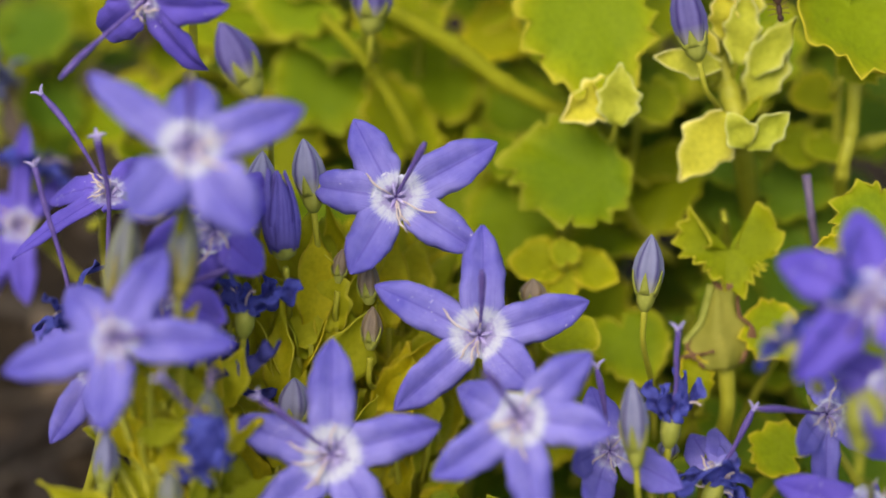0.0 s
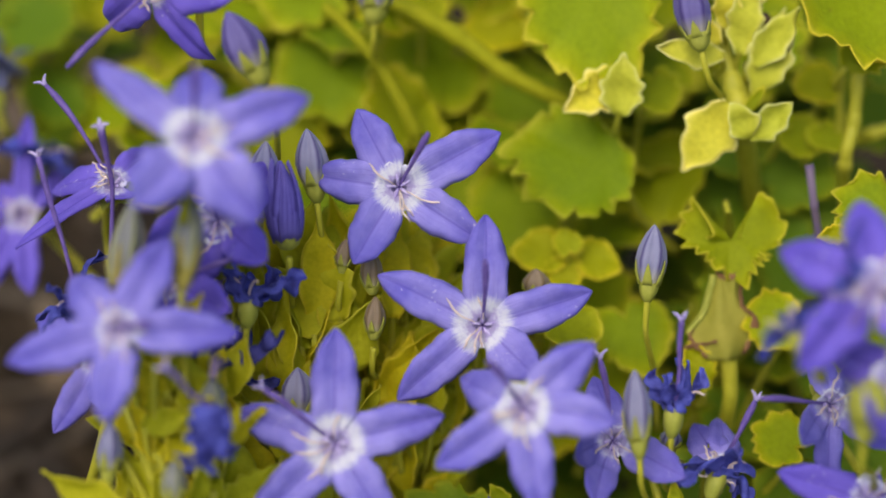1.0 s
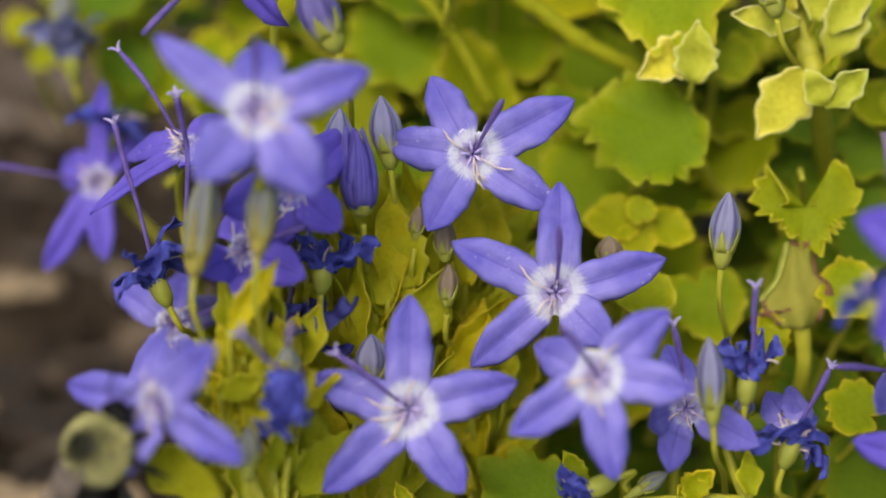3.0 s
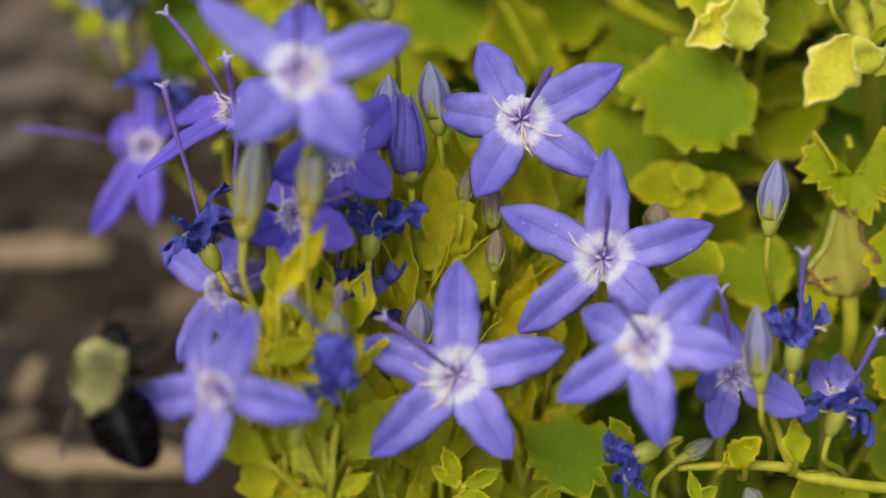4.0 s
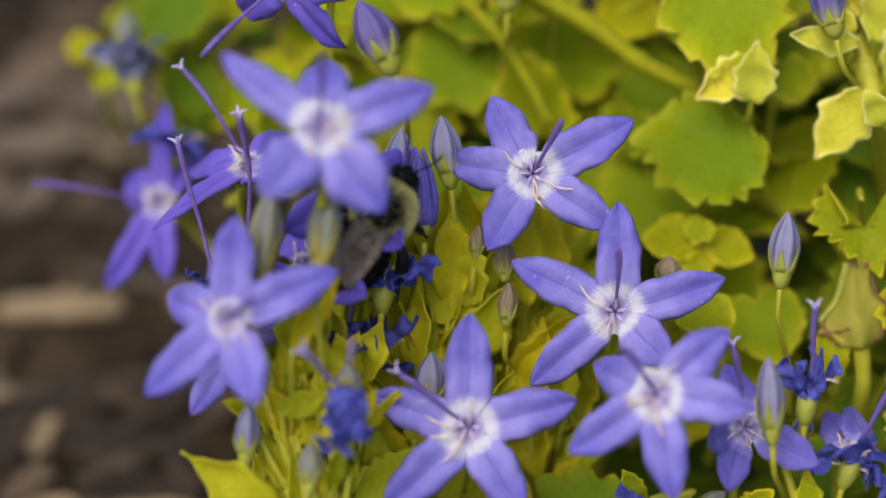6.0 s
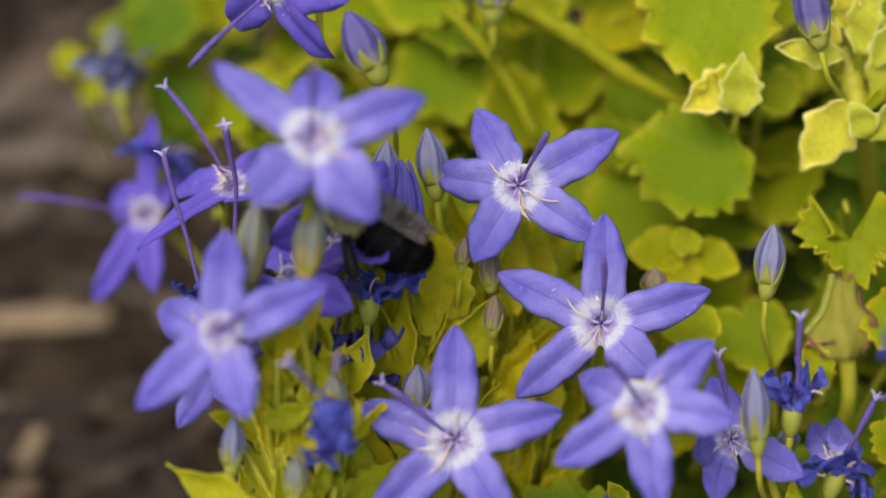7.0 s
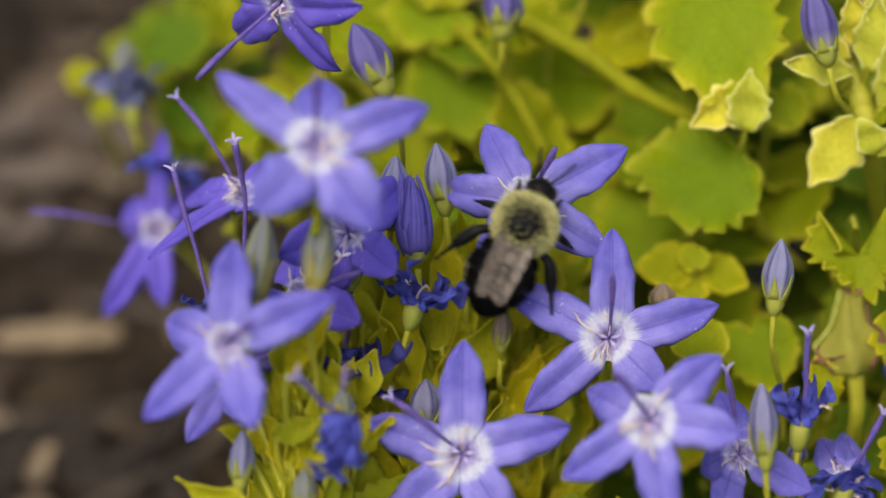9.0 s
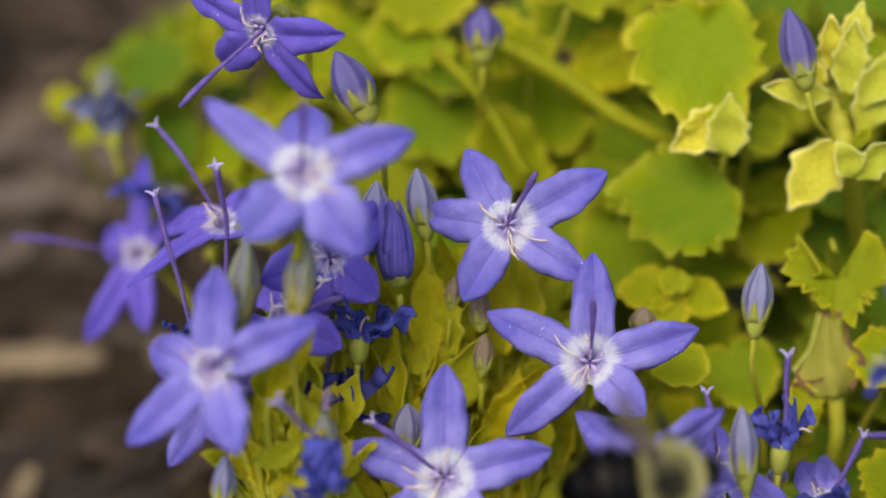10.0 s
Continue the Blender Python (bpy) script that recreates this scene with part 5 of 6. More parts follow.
twig([(49.0, 27.5, -16.0), (50.7, 20.2, -15.0), (52.2, 14.9, -16.0), (58.7, 1.7, -40.0)], [1.0, 1.3, 1.5, 1.2], "thick pale green stem of the cream rosette", STEM)
twig([(66.7, 23.0, -14.0), (66.5, 15.9, -16.0), (65.8, 10.2, -18.0), (70.0, 1.6, -35.0)], [1.0, 0.9, 0.9, 0.9], "pale green leaf stalk under a broad leaf", STEM)
twig([(68.3, 13.9, -25.0), (70.5, 14.5, -22.0), (73.6, 15.3, -20.0)], [0.9, 1.0, 1.0], "pale green stalk crossing between the leaves", STEM)
twig([(59.8, 10.0, -12.0), (60.4, 5.0, -12.0), (61.9, -0.6, -15.0)], [0.6, 0.5, 0.5], "dark violet flower stalk", STEM_VIOLET)
twig([(-13.6, -6.2, -7.0), (-14.4, -11.1, -7.0), (-15.2, -15.3, -8.0)], [0.35, 0.33, 0.35], "thin violet-brown flower stalk", STEM_VIOLET)
dry_leaf(48.6, -14.5, -12.0)
# the long pale chips
big_chip(-59, 23, 38, 5.2, 2.2, 2, 1)
big_chip(-67, 65, 20, 5, 2, 4, 2)
big_chip(-68, 38, 12, 6, 2.5, 60, 3)
big_chip(-41, 41, 46, 1.5, 1.4, 38, 4, GREY_WOOD, "thin weathered grey-brown stick on the mulch")
big_chip(-55, 52, 40, 1.4, 1.4, 12, 5, GREY_WOOD, "thin weathered grey-brown stick on the mulch")
big_chip(-46, 28, 34, 1.8, 1.5, 28, 7, GREY_WOOD, "thin weathered grey-brown stick on the mulch")
big_chip(-66, 90, 36, 1.6, 1.6, -5, 8, GREY_WOOD, "thin weathered grey-brown stick on the mulch")
big_chip(-55, 72, 22, 2.6, 2, -14, 10, GREY_WOOD, "thin weathered grey-brown stick on the mulch")
big_chip(-56, 35, 17, 3.6, 2.2, -24, 11, GREY_WOOD, "thin weathered grey-brown stick on the mulch")
big_chip(-66, 48, 26, 2, 1.6, -8, 6, GREY_WOOD, "thin weathered grey-brown stick on the mulch")
# near-black flakes added over the near mulch for its dark gaps
for k, (x, y, length, width, turn) in enumerate(((-64, 44, 15, 8, 20), (-57, 36, 18, 7, -35), (-72, 33, 16, 9, 70), (-48, 44, 17, 6, 50), (-52, 27, 16, 7, 10), (-43, 32, 13, 6, -60))):
    big_chip(x, y, length, width, 2.4, turn, 20 + k, BARK_DARK, "dark flake of bark on the mulch", 0.0035)
for k, (x, y, length, width, turn) in enumerate(((-78, 108, 17, 8, 15), (-66, 120, 15, 7, -20), (-84, 126, 18, 8, 40), (-72, 138, 14, 7, 5), (-88, 100, 15, 8, -30), (-76, 92, 12, 5, 60))):
    big_chip(x, y, length, width, 2.4, turn, 30 + k, BARK_BROWN, "weathered grey-brown flake of bark on the mulch", 0.0035)
spent_style([(-27.0, 13.6, 3.0), (-26.6, 10.6, 1.0), (-26.2, 6.6, -1.5), (-26.8, -2.0, -5.0)])
twig([(-15.7, 8.8, 19.5), (-15.9, 5.7, 19.5), (-16.3, 2.6, 19.0)], [0.25, 0.4, 0.6], "dried brown-green beak of a spent flower", STEM_GREEN)


# ---- foliage behind and below ----
def scatter(rng, kinds, count, xs, ys, zs, tilt=-45, floor=-100):
    for i in range(count):
        x, y, z = rng.uniform(*xs), rng.uniform(*ys), rng.uniform(*zs)
        if y < floor and x < 50:
            continue
        low = ground_under(y, z)
        if low < 5:
            z += (5 - low) / 0.643
        turn = pose(0, 0, 0, tilt + rng.gauss(0, 16)) @ pose(0, 0, 0, 0, rng.gauss(0, 16)) @ pose(0, 0, 0, 0, 0, rng.uniform(0, 360))
        copy_thing(kinds[i % len(kinds)], place(x, y, z, turn))


def drift(rng, name, label, kinds, count, xs, ys, zs, tilt):
    """Leaves too deep in the shade or too far to count, as one mesh."""
    verts, faces, uvs = [], [], []
    data = []
    for me in kinds:
        data.append(([v.co.copy() for v in me.vertices], [tuple(p.vertices) for p in me.polygons], {l.vertex_index: tuple(u.uv) for l, u in zip(me.loops, me.uv_layers[0].data)}))
    for i in range(count):
        x, y, z = rng.uniform(*xs), rng.uniform(*ys), rng.uniform(*zs)
        low = ground_under(y, z)
        if low < 5:
            z += (5 - low) / 0.643
        m = place(x, y, z, pose(0, 0, 0, tilt + rng.gauss(0, 16)) @ pose(0, 0, 0, 0, rng.gauss(0, 16)) @ pose(0, 0, 0, 0, 0, rng.uniform(0, 360)))
        v, f, u = data[i % len(data)]
        o = len(verts)
        verts += [m @ c * 1000 for c in v]
        faces += [tuple(k + o for k in p) for p in f]
        uvs += [u[k] for k in range(len(v))]
    me = mesh_from(name, verts, faces, uvs)
    me.materials.append(kinds[0].materials[0])
    tagged(new(name, me), label, "foliage", "", "stuff")


def foliage():
    rng = random.Random(21)
    sets = {}
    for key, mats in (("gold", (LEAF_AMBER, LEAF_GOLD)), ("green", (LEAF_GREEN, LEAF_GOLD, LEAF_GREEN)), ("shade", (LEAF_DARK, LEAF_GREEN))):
        sets[key] = []
        for k in range(6):
            ob = leaf(0, 0, -300, rng.uniform(9, 16), (0, 0, 0), mats[k % len(mats)], seed=100 + k, stem=(rng.uniform(-1, 1), -5, -9), label="yellow-green toothed leaf in the dense golden foliage")
            sets[key].append(ob)
    # low storey coloured dark for shade, the bright storey over it, the golden tuft beside the open mulch, and the far
    # drift
    blades = {key: [o.children[0].data for o in group] for key, group in sets.items()}
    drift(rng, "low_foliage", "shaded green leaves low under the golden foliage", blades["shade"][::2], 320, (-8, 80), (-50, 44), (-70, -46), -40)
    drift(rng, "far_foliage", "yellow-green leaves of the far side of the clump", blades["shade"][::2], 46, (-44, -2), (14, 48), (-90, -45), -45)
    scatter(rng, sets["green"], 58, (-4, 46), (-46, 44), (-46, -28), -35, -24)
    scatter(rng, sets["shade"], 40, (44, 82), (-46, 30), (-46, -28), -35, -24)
    scatter(rng, sets["gold"], 60, (-20, 14), (-40, 4), (-38, -22), -35)
    scatter(rng, sets["green"], 24, (-34, 4), (6, 40), (-60, -35), -45)
    for group in sets.values():
        for ob in group:
            for o in (*ob.children, ob):
                bpy.data.objects.remove(o)


foliage()


def tuft():
    """The crowd of small upright leaves between the flowering stems."""
    rng = random.Random(8)
    crowd = []
    for k in range(430):
        x, y, z = rng.uniform(-22, 13), rng.uniform(-42, 1), rng.uniform(-24, -5)
        z -= max(0, y + 14) * 0.30
        if (x < -13 and y > -13) or x < -17 - 0.25 * (y + 20) or (x > 2 and z > -11):
            continue
        crowd.append(bract(x, y - 5, z, 90 + rng.gauss(0, 20), rng.uniform(8, 15), rng.uniform(3.6, 7.6), rng.uniform(-20, 16), LEAF_AMBER, seed=500 + k,
              fold=rng.uniform(0.03, 0.35), teeth=rng.choice((2, 3, 4, 5)), roll=rng.gauss(0, 28), curl=rng.gauss(0, 0.10), stem=(rng.uniform(-2, 2), -8, -7), sharp=rng.uniform(0.9, 1.5)))
    for k in range(150):
        x, y, z = rng.uniform(-20, 14), rng.uniform(-44, -2), rng.uniform(-30, -16)
        z -= max(0, y + 14) * 0.30
        crowd.append(bract(x, y - 5, z, 90 + rng.gauss(0, 26), rng.uniform(10, 16), rng.uniform(6, 9), rng.uniform(-20, 16), LEAF_AMBER, seed=1500 + k,
              fold=rng.uniform(0.0, 0.35), teeth=rng.choice((3, 5, 6)), roll=rng.gauss(0, 22), curl=rng.gauss(0, 0.06), stem=(rng.uniform(-2, 2), -8, -7)))
    # past counting: one mesh
    bm = bmesh.new()
    for ob in crowd:
        for child in list(ob.children):
            me = child.data
            me.transform(ob.matrix_basis @ child.matrix_basis)
            me.polygons.foreach_set("material_index", [0 if child.name.startswith("blade") else 1] * len(me.polygons))
            bm.from_mesh(me)
            bpy.data.objects.remove(child)
        bpy.data.objects.remove(ob)
    me = bpy.data.meshes.new("tuft_foliage")
    bm.to_mesh(me)
    bm.free()
    me.materials.append(LEAF_AMBER)
    me.materials.append(STEM)
    tagged(new("tuft_foliage", me), "crowd of small upright golden leaves between the flowering stems", "foliage", "", "stuff")
    for k in range(16):
        x, y, z = rng.uniform(-18, 9), rng.uniform(-24, -9), rng.uniform(-18, -7)
        lean = rng.gauss(0, 3)
        twig([(x, y, z), (x + lean * 0.3, y - 8, z - 3), (x + lean, y - 18, z - 10), (x + lean * 1.3, y - 30, z - 22)], [0.35, 0.42, 0.5, 0.6], "upright yellow-green stem in the golden tuft")


tuft()


# ---- the bumblebee ----
def hair_material(name, a, c, spec=0.1):
    m, n, l, b = material(name, 0.8, spec)
    colour = mixed(n, l, "MIX", noisy(n, l, 900, 3), a, c)
    l.new(colour, b.inputs["Base Color"])
    return m


FUR_YELLOW = hair_material("fur_yellow", (0.43, 0.415, 0.14), (0.70, 0.67, 0.34))
FUR_BLACK = hair_material("fur_black", (0.003, 0.003, 0.003), (0.010, 0.009, 0.009), 0.03)
SHELL_BLACK = plain_material("bee_shell", (0.004, 0.004, 0.004), (0.012, 0.011, 0.011), 900, 0.5, spec=0.16)


def wing_material():
    m, n, l, b = material("wing_smoky", 0.3, 0.5)
    uv, s, t = uv_parts(n, l)
    vor = n.new("ShaderNodeTexVoronoi")
    vor.feature = "DISTANCE_TO_EDGE"
    vor.inputs["Scale"].default_value = 3.2
    stretch = n.new("ShaderNodeMapping")
    stretch.inputs["Scale"].default_value = (1.5, 0.95, 1)
    l.new(uv, stretch.inputs[0])
    l.new(stretch.outputs[0], vor.inputs["Vector"])
    vein = ramp_from(n, l, vor.outputs["Distance"], [(0.03, (1, 1, 1)), (0.085, (0, 0, 0))])
    colour = mixed(n, l, "MIX", vein, (0.205, 0.16, 0.122), (0.03, 0.021, 0.016))
    l.new(colour, b.inputs["Base Color"])
    clear = n.new("ShaderNodeBsdfTransparent")
    mix = n.new("ShaderNodeMixShader")
    l.new(maths(n, l, "ADD", maths(n, l, "MULTIPLY", vein, 0.5), 0.36), mix.inputs[0])
    l.new(clear.outputs[0], mix.inputs[1])
    l.new(b.outputs[0], mix.inputs[2])
    l.new(mix.outputs[0], n["Material Output"].inputs["Surface"])
    bumped(n, l, b, vein, 0.5, 0.0002)
    return m


WING = wing_material()


def ellipsoid(name, c, r, nu=18, nv=14, squash=0.0):
    verts, faces = [], []
    for i in range(nv + 1):
        a = math.pi * i / nv
        for j in range(nu):
            q = 2 * math.pi * j / nu
            taper = 1 - squash * max(0, -math.cos(a))
            verts.append((c[0] + r[0] * math.sin(a) * math.cos(q) * taper, c[1] + r[1] * math.cos(a), c[2] + r[2] * math.sin(a) * math.sin(q) * taper))
    for i in range(nv):
        for j in range(nu):
            k = (j + 1) % nu
            faces.append((i * nu + j, (i + 1) * nu + j, (i + 1) * nu + k, i * nu + k))
    return mesh_from(name, verts, faces)


def fur(name, c, r, count, length, keep, seed, squash=0.0):
    """Tapered hairs that stand on an ellipsoid and lie back a little, where keep() allows."""
    rng = random.Random(seed)
    verts, faces = [], []
    while count > 0:
        y = rng.uniform(-1, 1)
        q = rng.uniform(0, 2 * math.pi)
        w = math.sqrt(1 - y * y)
        n = Vector((w * math.cos(q), y, w * math.sin(q)))
        count -= 1
        if not keep(n, rng):
            continue
        taper = 1 - squash * max(0, -y)
        p = Vector((c[0] + r[0] * n.x * taper, c[1] + r[1] * n.y, c[2] + r[2] * n.z * taper))
        d = (n + Vector((rng.uniform(-0.45, 0.45), rng.uniform(-0.65, 0.15), rng.uniform(-0.45, 0.45)))).normalized()
        side = d.orthogonal().normalized() * 0.05
        other = d.cross(side)
        tip = p + d * length * rng.uniform(0.5, 1.2)
        o = len(verts)
        p = p - n * 0.1
        verts += [p + side, p - side * 0.5 + other, p - side * 0.5 - other, tip]
        faces += [(o, o + 1, o + 3), (o + 1, o + 2, o + 3), (o + 2, o, o + 3)]
    return mesh_from(name, verts, faces, None, False)


def wing_mesh(length, width):
    def fn(s, t):
        v = t
        w = width * (0.25 + 0.75 * math.sin(math.pi * min(1, s * 0.72 + 0.06)) ** 0.8) * (1 if s < 0.86 else math.sqrt(max(0.02, 1 - ((s - 0.86) / 0.14) ** 2)))
        return (w * (v - 0.25), -length * s, 0.25 * math.sin(3 * s) + 0.05 * math.sin(9 * v + 3 * s))

    return shell("wing", fn, 14, 8, 0.03)


def leg(parent, name, points, radii, foot):
    ob = part("leg", tube("leg", points, radii, 7, 5), SHELL_BLACK, parent, name)
    last = Vector(points[-1])
    part("tarsus", tube("tarsus", [last, last + Vector(foot) * 0.5 + Vector((0, 0, -0.25)), last + Vector(foot)], [0.32, 0.22, 0.16], 6, 4), SHELL_BLACK, ob)


def bumblebee():
    """Head towards +y, back towards +z, millimetres."""
    ob = thing("bumblebee", pose(0, 0, 1), "bumblebee with yellow furry thorax, black abdomen and smoky wings", "bumblebee")
    c, r = (0, 0, 0), (3.6, 3.5, 3.2)
    thorax = part("thorax", ellipsoid("thorax", c, r), SHELL_BLACK, ob)

    def yellow(n, g):
        if n.z <= 0:
            return n.z > -0.55 + g.uniform(-0.2, 0.2)
        r = math.hypot(n.x * 0.95, n.y + 0.05)
        return g.random() < min(1, max(0.10, (r - 0.38) / 0.34))

    part("yellow_fur", fur("fur", c, r, 7000, 0.8, yellow, 1), FUR_YELLOW, thorax, "dense pale yellow fur")
    part("black_fur", fur("fur", c, r, 5000, 0.75, lambda n, g: not yellow(n, g) or g.random() < 0.10, 2), FUR_BLACK, thorax, "short black fur")
    c, r = (0, -6.6, -0.6), (3.75, 4.9, 3.2)
    abdomen = part("abdomen", ellipsoid("abdomen", c, r, 24, 18, 0.22), SHELL_BLACK, ob, "black banded abdomen")
    part("yellow_fur", fur("fur", c, r, 2600, 1.0, lambda n, g: n.y > 0.68 + g.uniform(-0.06, 0.06), 3, 0.22), FUR_YELLOW, abdomen, "yellow fur of the first segment")
    part("black_fur", fur("fur", c, r, 9000, 0.8, lambda n, g: n.y < 0.68 and (math.sin(n.y * 13) > -0.55 or g.random() < 0.3), 4, 0.22), FUR_BLACK, abdomen, "black fur in bands")
    c, r = (0, 4.3, -0.9), (1.75, 1.35, 1.6)
    head = part("head", ellipsoid("head", c, r), SHELL_BLACK, ob)
    part("black_fur", fur("fur", c, r, 900, 0.6, lambda n, g: n.z > -0.2, 5), FUR_BLACK, head, "short black face fur")
    for s in (-1, 1):
        part("eye", ellipsoid("eye", (1.45 * s, 4.4, -0.7), (0.5, 0.75, 1.1), 12, 10), SHELL_BLACK, head, "glossy black compound eye")
        part("antenna", tube("antenna", [(0.5 * s, 5.3, -0.3), (1.1 * s, 6.4, 0.7), (1.7 * s, 7.4, 0.5), (2.3 * s, 9.0, -0.3)], [0.13, 0.12, 0.14, 0.14, 0.12], 6, 4), SHELL_BLACK, head, "thin elbowed black antenna")
    part("tongue", tube("tongue", [(0, 5.0, -2.0), (0, 5.6, -3.2), (0.1, 5.9, -4.4)], [0.2, 0.15, 0.08], 6, 3), SHELL_BLACK, head)
    wings = []
    fore, hind = wing_mesh(9.8, 2.9), wing_mesh(6.8, 1.9)
    hind_r, fore_r = hind.copy(), fore.copy()
    for me in (fore_r, hind_r):
        for v in me.vertices:
            v.co.x = -v.co.x
    for s, a, b in ((-1, fore, hind), (1, fore_r, hind_r)):
        w = part("wing", a, WING, ob, "smoky brown veined wing")
        h = part("hind_wing", b, WING, w)
        h.matrix_local = pose(0, -0.0008, -0.0003, 0, 0, -10 * s)
        wings.append((w, s))
    for s in (-1, 1):
        leg(ob, "jointed black fore leg", [(1.4 * s, 2.2, -2.2), (2.4 * s, 3.2, -3.2), (2.6 * s, 4.0, -4.6)], [0.5, 0.52, 0.46, 0.36], (0.2 * s, 0.7, -1.0))
        leg(ob, "jointed black middle leg", [(2.0 * s, 0.2, -2.4), (4.2 * s, 0.4, -2.2), (5.6 * s, 0.2, -4.0)], [0.52, 0.52, 0.5, 0.4], (1.0 * s, -0.2, -1.3))
        leg(ob, "jointed black hind leg with broad shin", [(2.0 * s, -1.8, -2.4), (4.4 * s, -2.8, -1.8), (5.6 * s, -4.4, -2.6), (6.4 * s, -5.8, -3.4)], [0.6, 0.56, 0.8, 0.84, 0.5], (1.4 * s, -2.6, -1.2))
    return ob, wings, abdomen


bee, bee_wings, bee_abdomen = bumblebee()


ANT_BROWN = plain_material("ant_brown", (0.030, 0.014, 0.008), (0.07, 0.034, 0.018), 900, 0.5)


def small_ant():
    ob = thing("small_ant", place(60, 20, -8), "tiny dark brown ant on the pale rosette", "ant")
    for name, c, r in (("head", (0, 1.5, 0), (0.42, 0.5, 0.36)), ("thorax", (0, 0.5, 0), (0.38, 0.75, 0.34)), ("abdomen", (0, -0.95, 0), (0.58, 0.95, 0.48))):
        part(name, ellipsoid(name, c, r, 10, 8), ANT_BROWN, ob)
    for k in range(6):
        s, y = (-1, 1)[k % 2], 0.9 - 0.4 * (k // 2)
        part("leg", tube("leg", [(0.2 * s, y, 0), (0.8 * s, y + 0.1 - 0.1 * k, 0.2), (1.3 * s, y + 0.2 - 0.15 * k, -0.4)], [0.07, 0.06, 0.05], 5, 3), DRY_BROWN, ob)
    return ob


ant = small_ant()


# ---- what moves ----
def swayed(ob, rows):
    """Sways a thing by millimetres in the slanted frame."""
    rest = ob.matrix_world.copy()
    if rest == Matrix():
        rest = ob.matrix_basis.copy()
    slant = PLANT.to_3x3()
    walk(ob, [(t, Matrix.Translation(slant @ Vector((x, y, z)) * 0.001) @ rest) for t, x, y, z in rows])


def motions():
    # the bumblebee: seconds, millimetres, heading, nose up, roll
    flight = [
        (0, -62.5, 2.2, 14, 0, 0, 0), (1.4, -50.2, -3.7, 14, 0, 0, 0), (1.6, -38.5, -6.1, 15, 15, 0, -10), (1.7, -32.9, -5.8, 16, 20, 0, -10),
        (1.8, -29.4, -7.4, 17, 32, 0, -15), (1.9, -32.4, -19.9, 16, 50, 0, -28), (2, -33.4, -24.3, 18, 60, 0, -24),
        (2.1, -32.6, -24.3, 20, 62, 0, -22), (2.5, -33.9, -25.6, 20, 60, 0, -22), (2.7, -33.6, -25.8, 20, 62, 0, -26),
        (3.8, -37.6, -25.6, 19, 80, 0, -78), (3.9, -38.2, -22.2, 19, 80, 0, -80), (4, -39.0, -21.8, 19, 80, 0, -78),
        (4.1, -44.4, -5.8, 7, 78, 0, -45), (4.2, -35.1, 2.4, 0, 48, 0, -20), (4.3, -35.3, 4.8, 0, 45, 0, -15),
        (4.4, -27.3, 6.1, 7, 52, 0, 10), (4.5, -26.1, 5.3, 8.5, 49, 0, 12), (4.7, -22.9, 4.9, 4, 30, 0, -20), (5, -12.8, 4.2, 6, 5, 0, -52),
        (5.2, -12.8, 0.1, 6, -15, 0, -40), (5.5, -8.1, -4.6, 6, -28, 0, -16), (5.7, -8.6, -0.6, 6, 10, 0, -6), (6.2, -10.6, 3.0, 6, 78, 0, 15),
        (6.8, -12.6, 5.3, 7, 138, 0, 46), (7, -12.0, 4.8, 7, 144, 0, 48), (7.2, -10.8, 4.6, 7, 149, 0, 48), (7.5, -10.2, 4.8, 7, 152, 0, 48),
        (8, -10.0, 5.8, 7, 148, 0, 48), (8.3, -9.4, 5.0, 6.5, 136, 0, 40), (8.4, -9.0, 4.8, 6, 122, 0, 36), (8.5, -8.5, 8.7, 4, 118, 0, 25), (8.6, -6.9, 8.8, 5, 102, 0, 15),
        (8.7, -4.7, 9.2, 8, 92, 0, 0), (8.8, -0.6, 4.7, 7, 66, 0, 0), (8.9, 6.2, 4, 6, 64, 0, 0), (9, 7.5, 4.1, 5, 64, 0, 0),
        (9.1, 13.1, -0.5, 5, 68, 0, 0), (9.2, 14.2, -4.3, 5, 70, 0, 0), (9.3, 13.1, -4.5, 5, 58, 0, 0), (9.4, 13.4, -1.5, 7, 88, 0, 0),
        (9.5, 11.6, 14.5, 8, 58, 0, 5), (9.6, 6.8, 5.2, 14, 50, 0, 0), (9.7, 12, -10.1, 20, 24, 0, 10), (9.8, 17.2, -10, 24, 26, 0, 10),
        (9.9, 20.4, -13.3, 27, 10, 0, 10), (10, 24.2, -20.8, 29, 8, 0, 10),
    ]
    walk(bee, [(t, place(x, y, z, pose(0, 0, 0, 0, 0, h - 90) @ pose(0, 0, 0, p) @ pose(0, 0, 0, 0, r))) for t, x, y, z, h, p, r in flight])
    # the abdomen curls under while the bee clings to the tilted flower
    bent = [(0, 0), (1.9, 0), (2.1, 15), (2.7, 15), (3.8, 42), (4, 42), (4.2, 5), (4.5, 0), (10, 0)]
    walk(bee_abdomen, [(t, pose(0, -0.0022, -0.0005, a) @ pose(0, 0.0022, 0.0005)) for t, a in bent])
    # wings lie back at rest and beat in flight
    beats = []
    for k in range(301):
        t = k / 30
        flying = 1.5 < t < 1.87 or 4.03 < t < 4.6 or 9.35 < t
        beats.append((t, 66 if flying else -3, (66 if k % 2 else -42) if flying else 5))
    for wing, s in bee_wings:
        walk(wing, [(t, pose(0.0019 * s, -0.0004, 0.0022) @ pose(0, 0, 0, 0, 0, out * s) @ pose(0, 0, 0, -4) @ pose(0, 0, 0, 0, -lift * s)) for t, out, lift in beats])
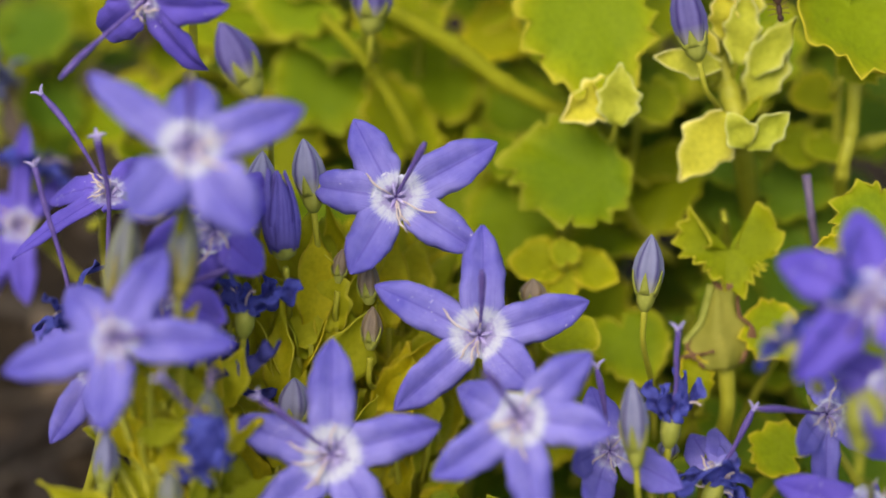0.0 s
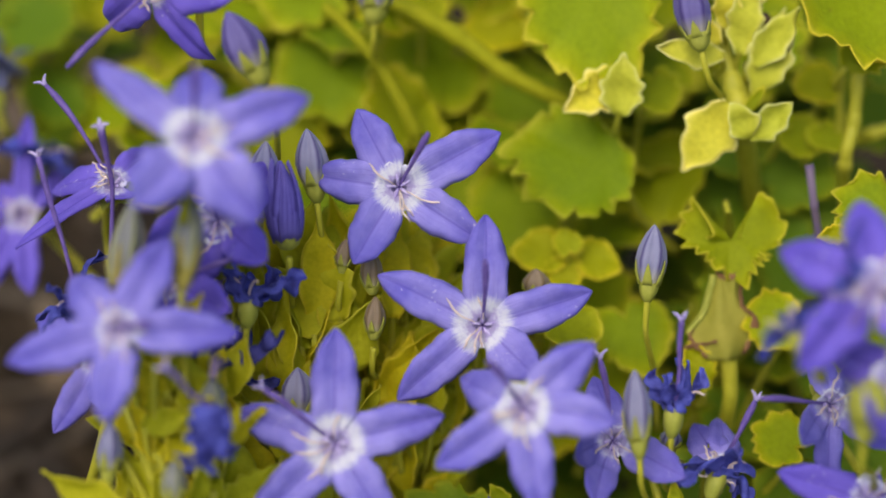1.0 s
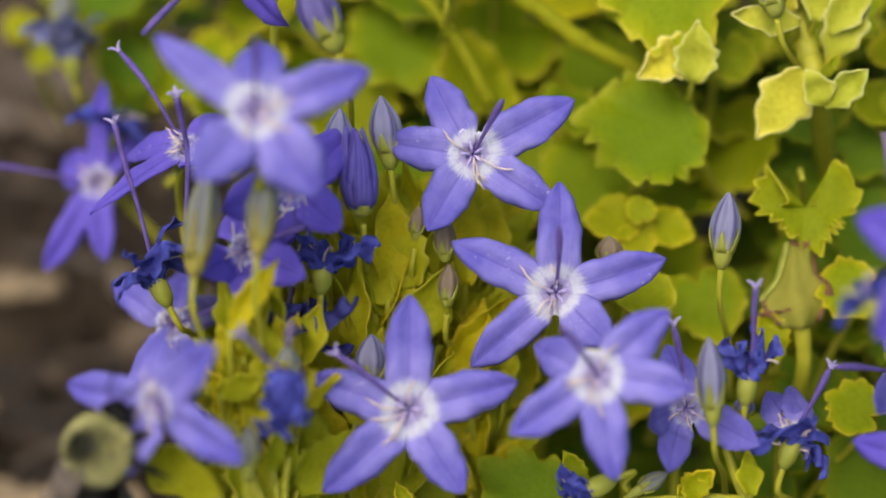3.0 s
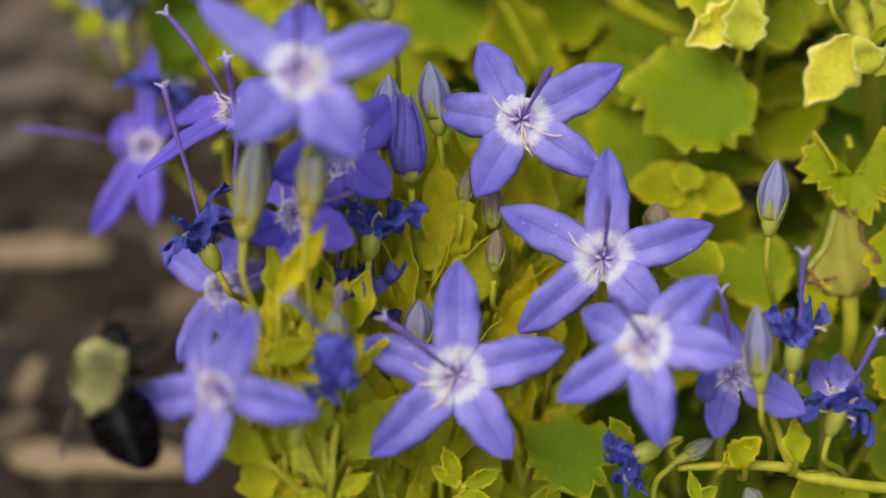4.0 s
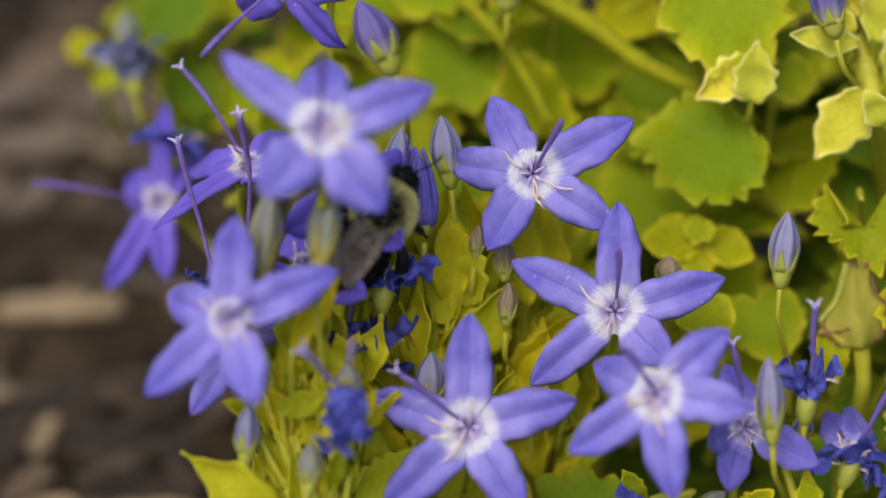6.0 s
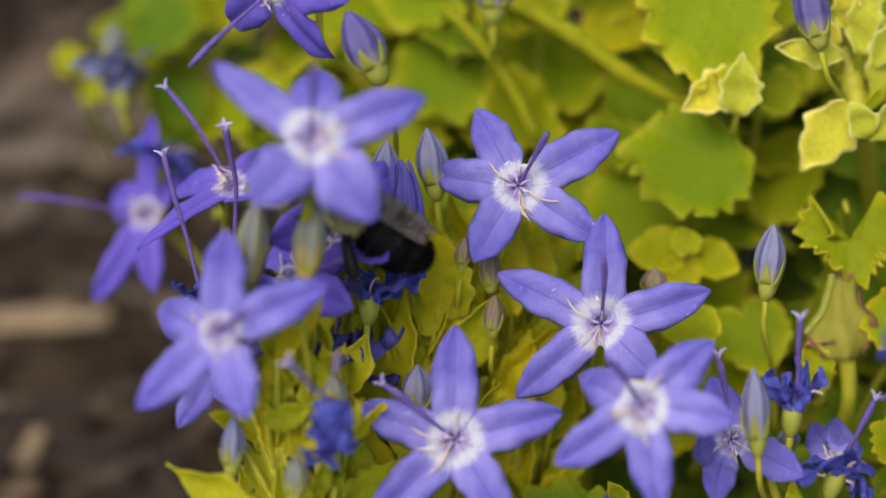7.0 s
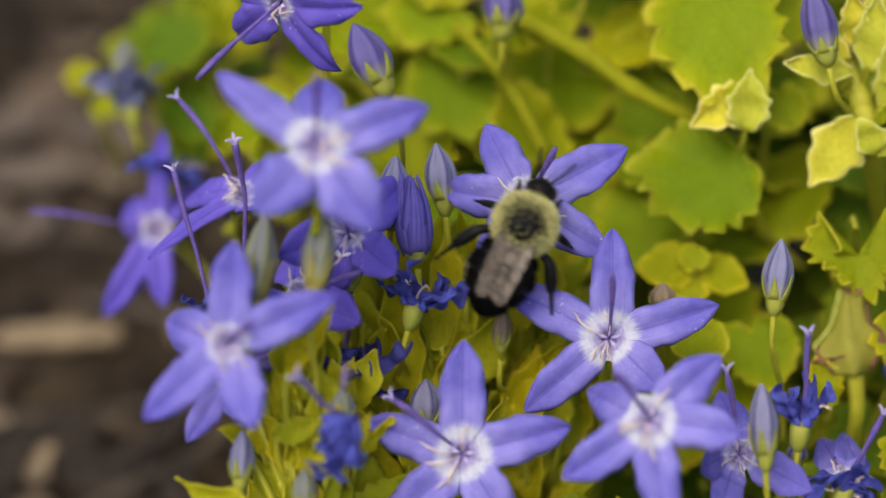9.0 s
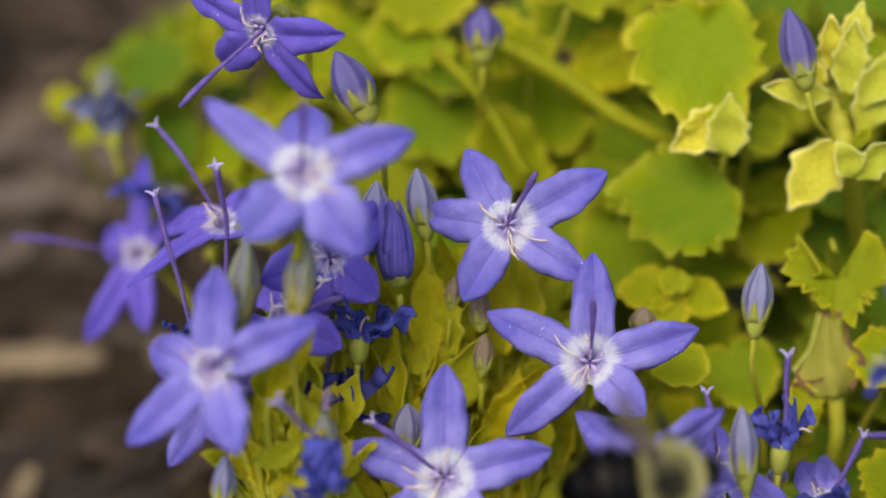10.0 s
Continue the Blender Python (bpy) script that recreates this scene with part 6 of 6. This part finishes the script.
    # the flower that the bee lands on dips and springs back
    rock = [
        (0, -23.4, -9, 19, -26, 0, 0), (1.7, -23.4, -9, 19, -26, 0, 0), (1.8, -23.2, -9.2, 19, -26, 0, -6), (1.9, -24, -12.8, 19, -36, 10, -10),
        (2, -27.9, -18.4, 19, -46, 24, -14), (2.1, -26.0, -17.4, 19, -50, 30, -16), (2.5, -26.9, -19.2, 19, -52, 30, -16),
        (2.7, -27.2, -20.2, 19, -52, 30, -16), (3.8, -28.8, -23.0, 19, -40, 28, -16), (3.9, -27.6, -23.8, 19, -36, 27, -16), (4, -26.6, -23.4, 19, -32, 25, -15),
        (4.1, -31.0, -15.6, 19, -14, 12, -8), (4.2, -30, -9.2, 19, -8, 0, -4), (4.3, -27.8, -8.1, 19, 0, 0, 0), (4.5, -28.1, -8.9, 19, 0, 0, 0),
        (5, -26.1, -8.1, 19, 0, 0, 0), (5.5, -26.7, -9.3, 19, 0, 0, 0), (7, -25.9, -9.8, 19, 0, 0, 0), (7.5, -25.9, -9.8, 19, 0, 0, 0),
        (8.5, -26.1, -9.6, 19, 0, 0, 0), (10, -25.9, -9.5, 19, 0, 0, 0),
    ]
    walk(flower_f, [(t, place(x, y, z, pose(0, 0, 0, a, b, s))) for t, x, y, z, s, a, b in rock])
    # a breath of wind
    sway = [
        (0, 0, -0.2, 0), (0.5, 0, -0.2, 0), (1, 0.1, -0.1, 0), (2.5, -0.9, -0.8, 0), (4.5, -2.6, 0.3, 0), (5, -1.3, 1, 0), (5.5, -1.2, -0.6, 0),
        (7, -0.5, -0.2, 0), (7.5, 0.1, 0, 0), (8, -0.4, 0.2, 0), (8.5, -1, 0.6, 0), (9, -1.1, 0.4, 0), (9.5, -1.2, 0.5, 0), (10, -0.5, 0.3, 0),
    ]
    swayed(flower_a, sway)
    sway = [
        (0, -0.6, -0.3, -0), (1, -0.2, -0.2, -0), (2.5, -0.2, -0.1, -0), (5.5, -0.8, -0.4, -0), (7, -0.5, -0, -0), (7.5, 0, 0, -0),
        (8, -0.4, 0.1, -0), (8.5, -0.4, 0.1, -0), (9, -0.8, 0.3, -0), (9.5, -1, 0.5, -0), (10, -0.6, 0.1, -0),
    ]
    swayed(bud_top, sway)
    swayed(flower_g, sway)
    swayed(flower_x, [(0, -0.1, 0.4, 0), (2.5, -0.2, 0.5, 0), (4, -0.5, 0.7, 0), (5, -0.2, 1.0, 0), (5.5, -0.2, 1.2, 0), (7, -0.6, 0, 0), (7.5, 0, 0, 0), (8.5, -0.5, 0.5, 0), (9.5, -0.4, 0.7, 0), (10, -0.7, 0.3, 0)])
    # the flower on which the bee comes down at the end
    press = [(0, 21.5, -18.4, 13, 0, 0), (9.75, 21.5, -18.4, 13, 0, 0), (9.85, 21.6, -18.8, 13, 6, 4), (9.95, 22.8, -20.4, 12, 20, 12), (10, 23.5, -21.1, 11, 26, 16)]
    walk(flower_e, [(t, place(x, y, z, pose(0, 0, 0, a, b))) for t, x, y, z, a, b in press])
    # the spent flower that the bee's hind leg drags aside
    drag = [(0, 0, 0, 0), (8.8, 0, 0, 0), (8.9, 4.2, 1.0, -10), (9, 4.4, 1.0, -10), (9.1, 7.8, 0.4, -20), (9.3, 10.6, 0, -28), (9.4, 11.0, 0.2, -28), (9.5, 8.4, 0.8, -22), (9.6, 4.4, 0.4, -10), (9.7, 0, 0, 0), (10, 0, 0, 0)]
    walk(dragged, [(t, place(-10.0 + x, -6.6 + y, 1.0, pose(0, 0, 0, 0, 0, 86 - 90 + a) @ pose(0, 0, 0, -90))) for t, x, y, a in drag])
    # the ant creeps along the rosette
    creep = [(0, 54.8, 30.4, -5.0, 190), (0.6, 55.1, 29.2, -12.0, 200), (1.9, 53.1, 24.9, -12.0, 200), (2.5, 51.0, 21.7, -5.5, 188), (3.4, 55.8, 25.3, -19.5, 120), (10, 55.8, 25.3, -19.5, 120)]
    walk(ant, [(t, place(x, y, z, pose(0, 0, 0, 0, 0, h))) for t, x, y, z, h in creep])


motions()
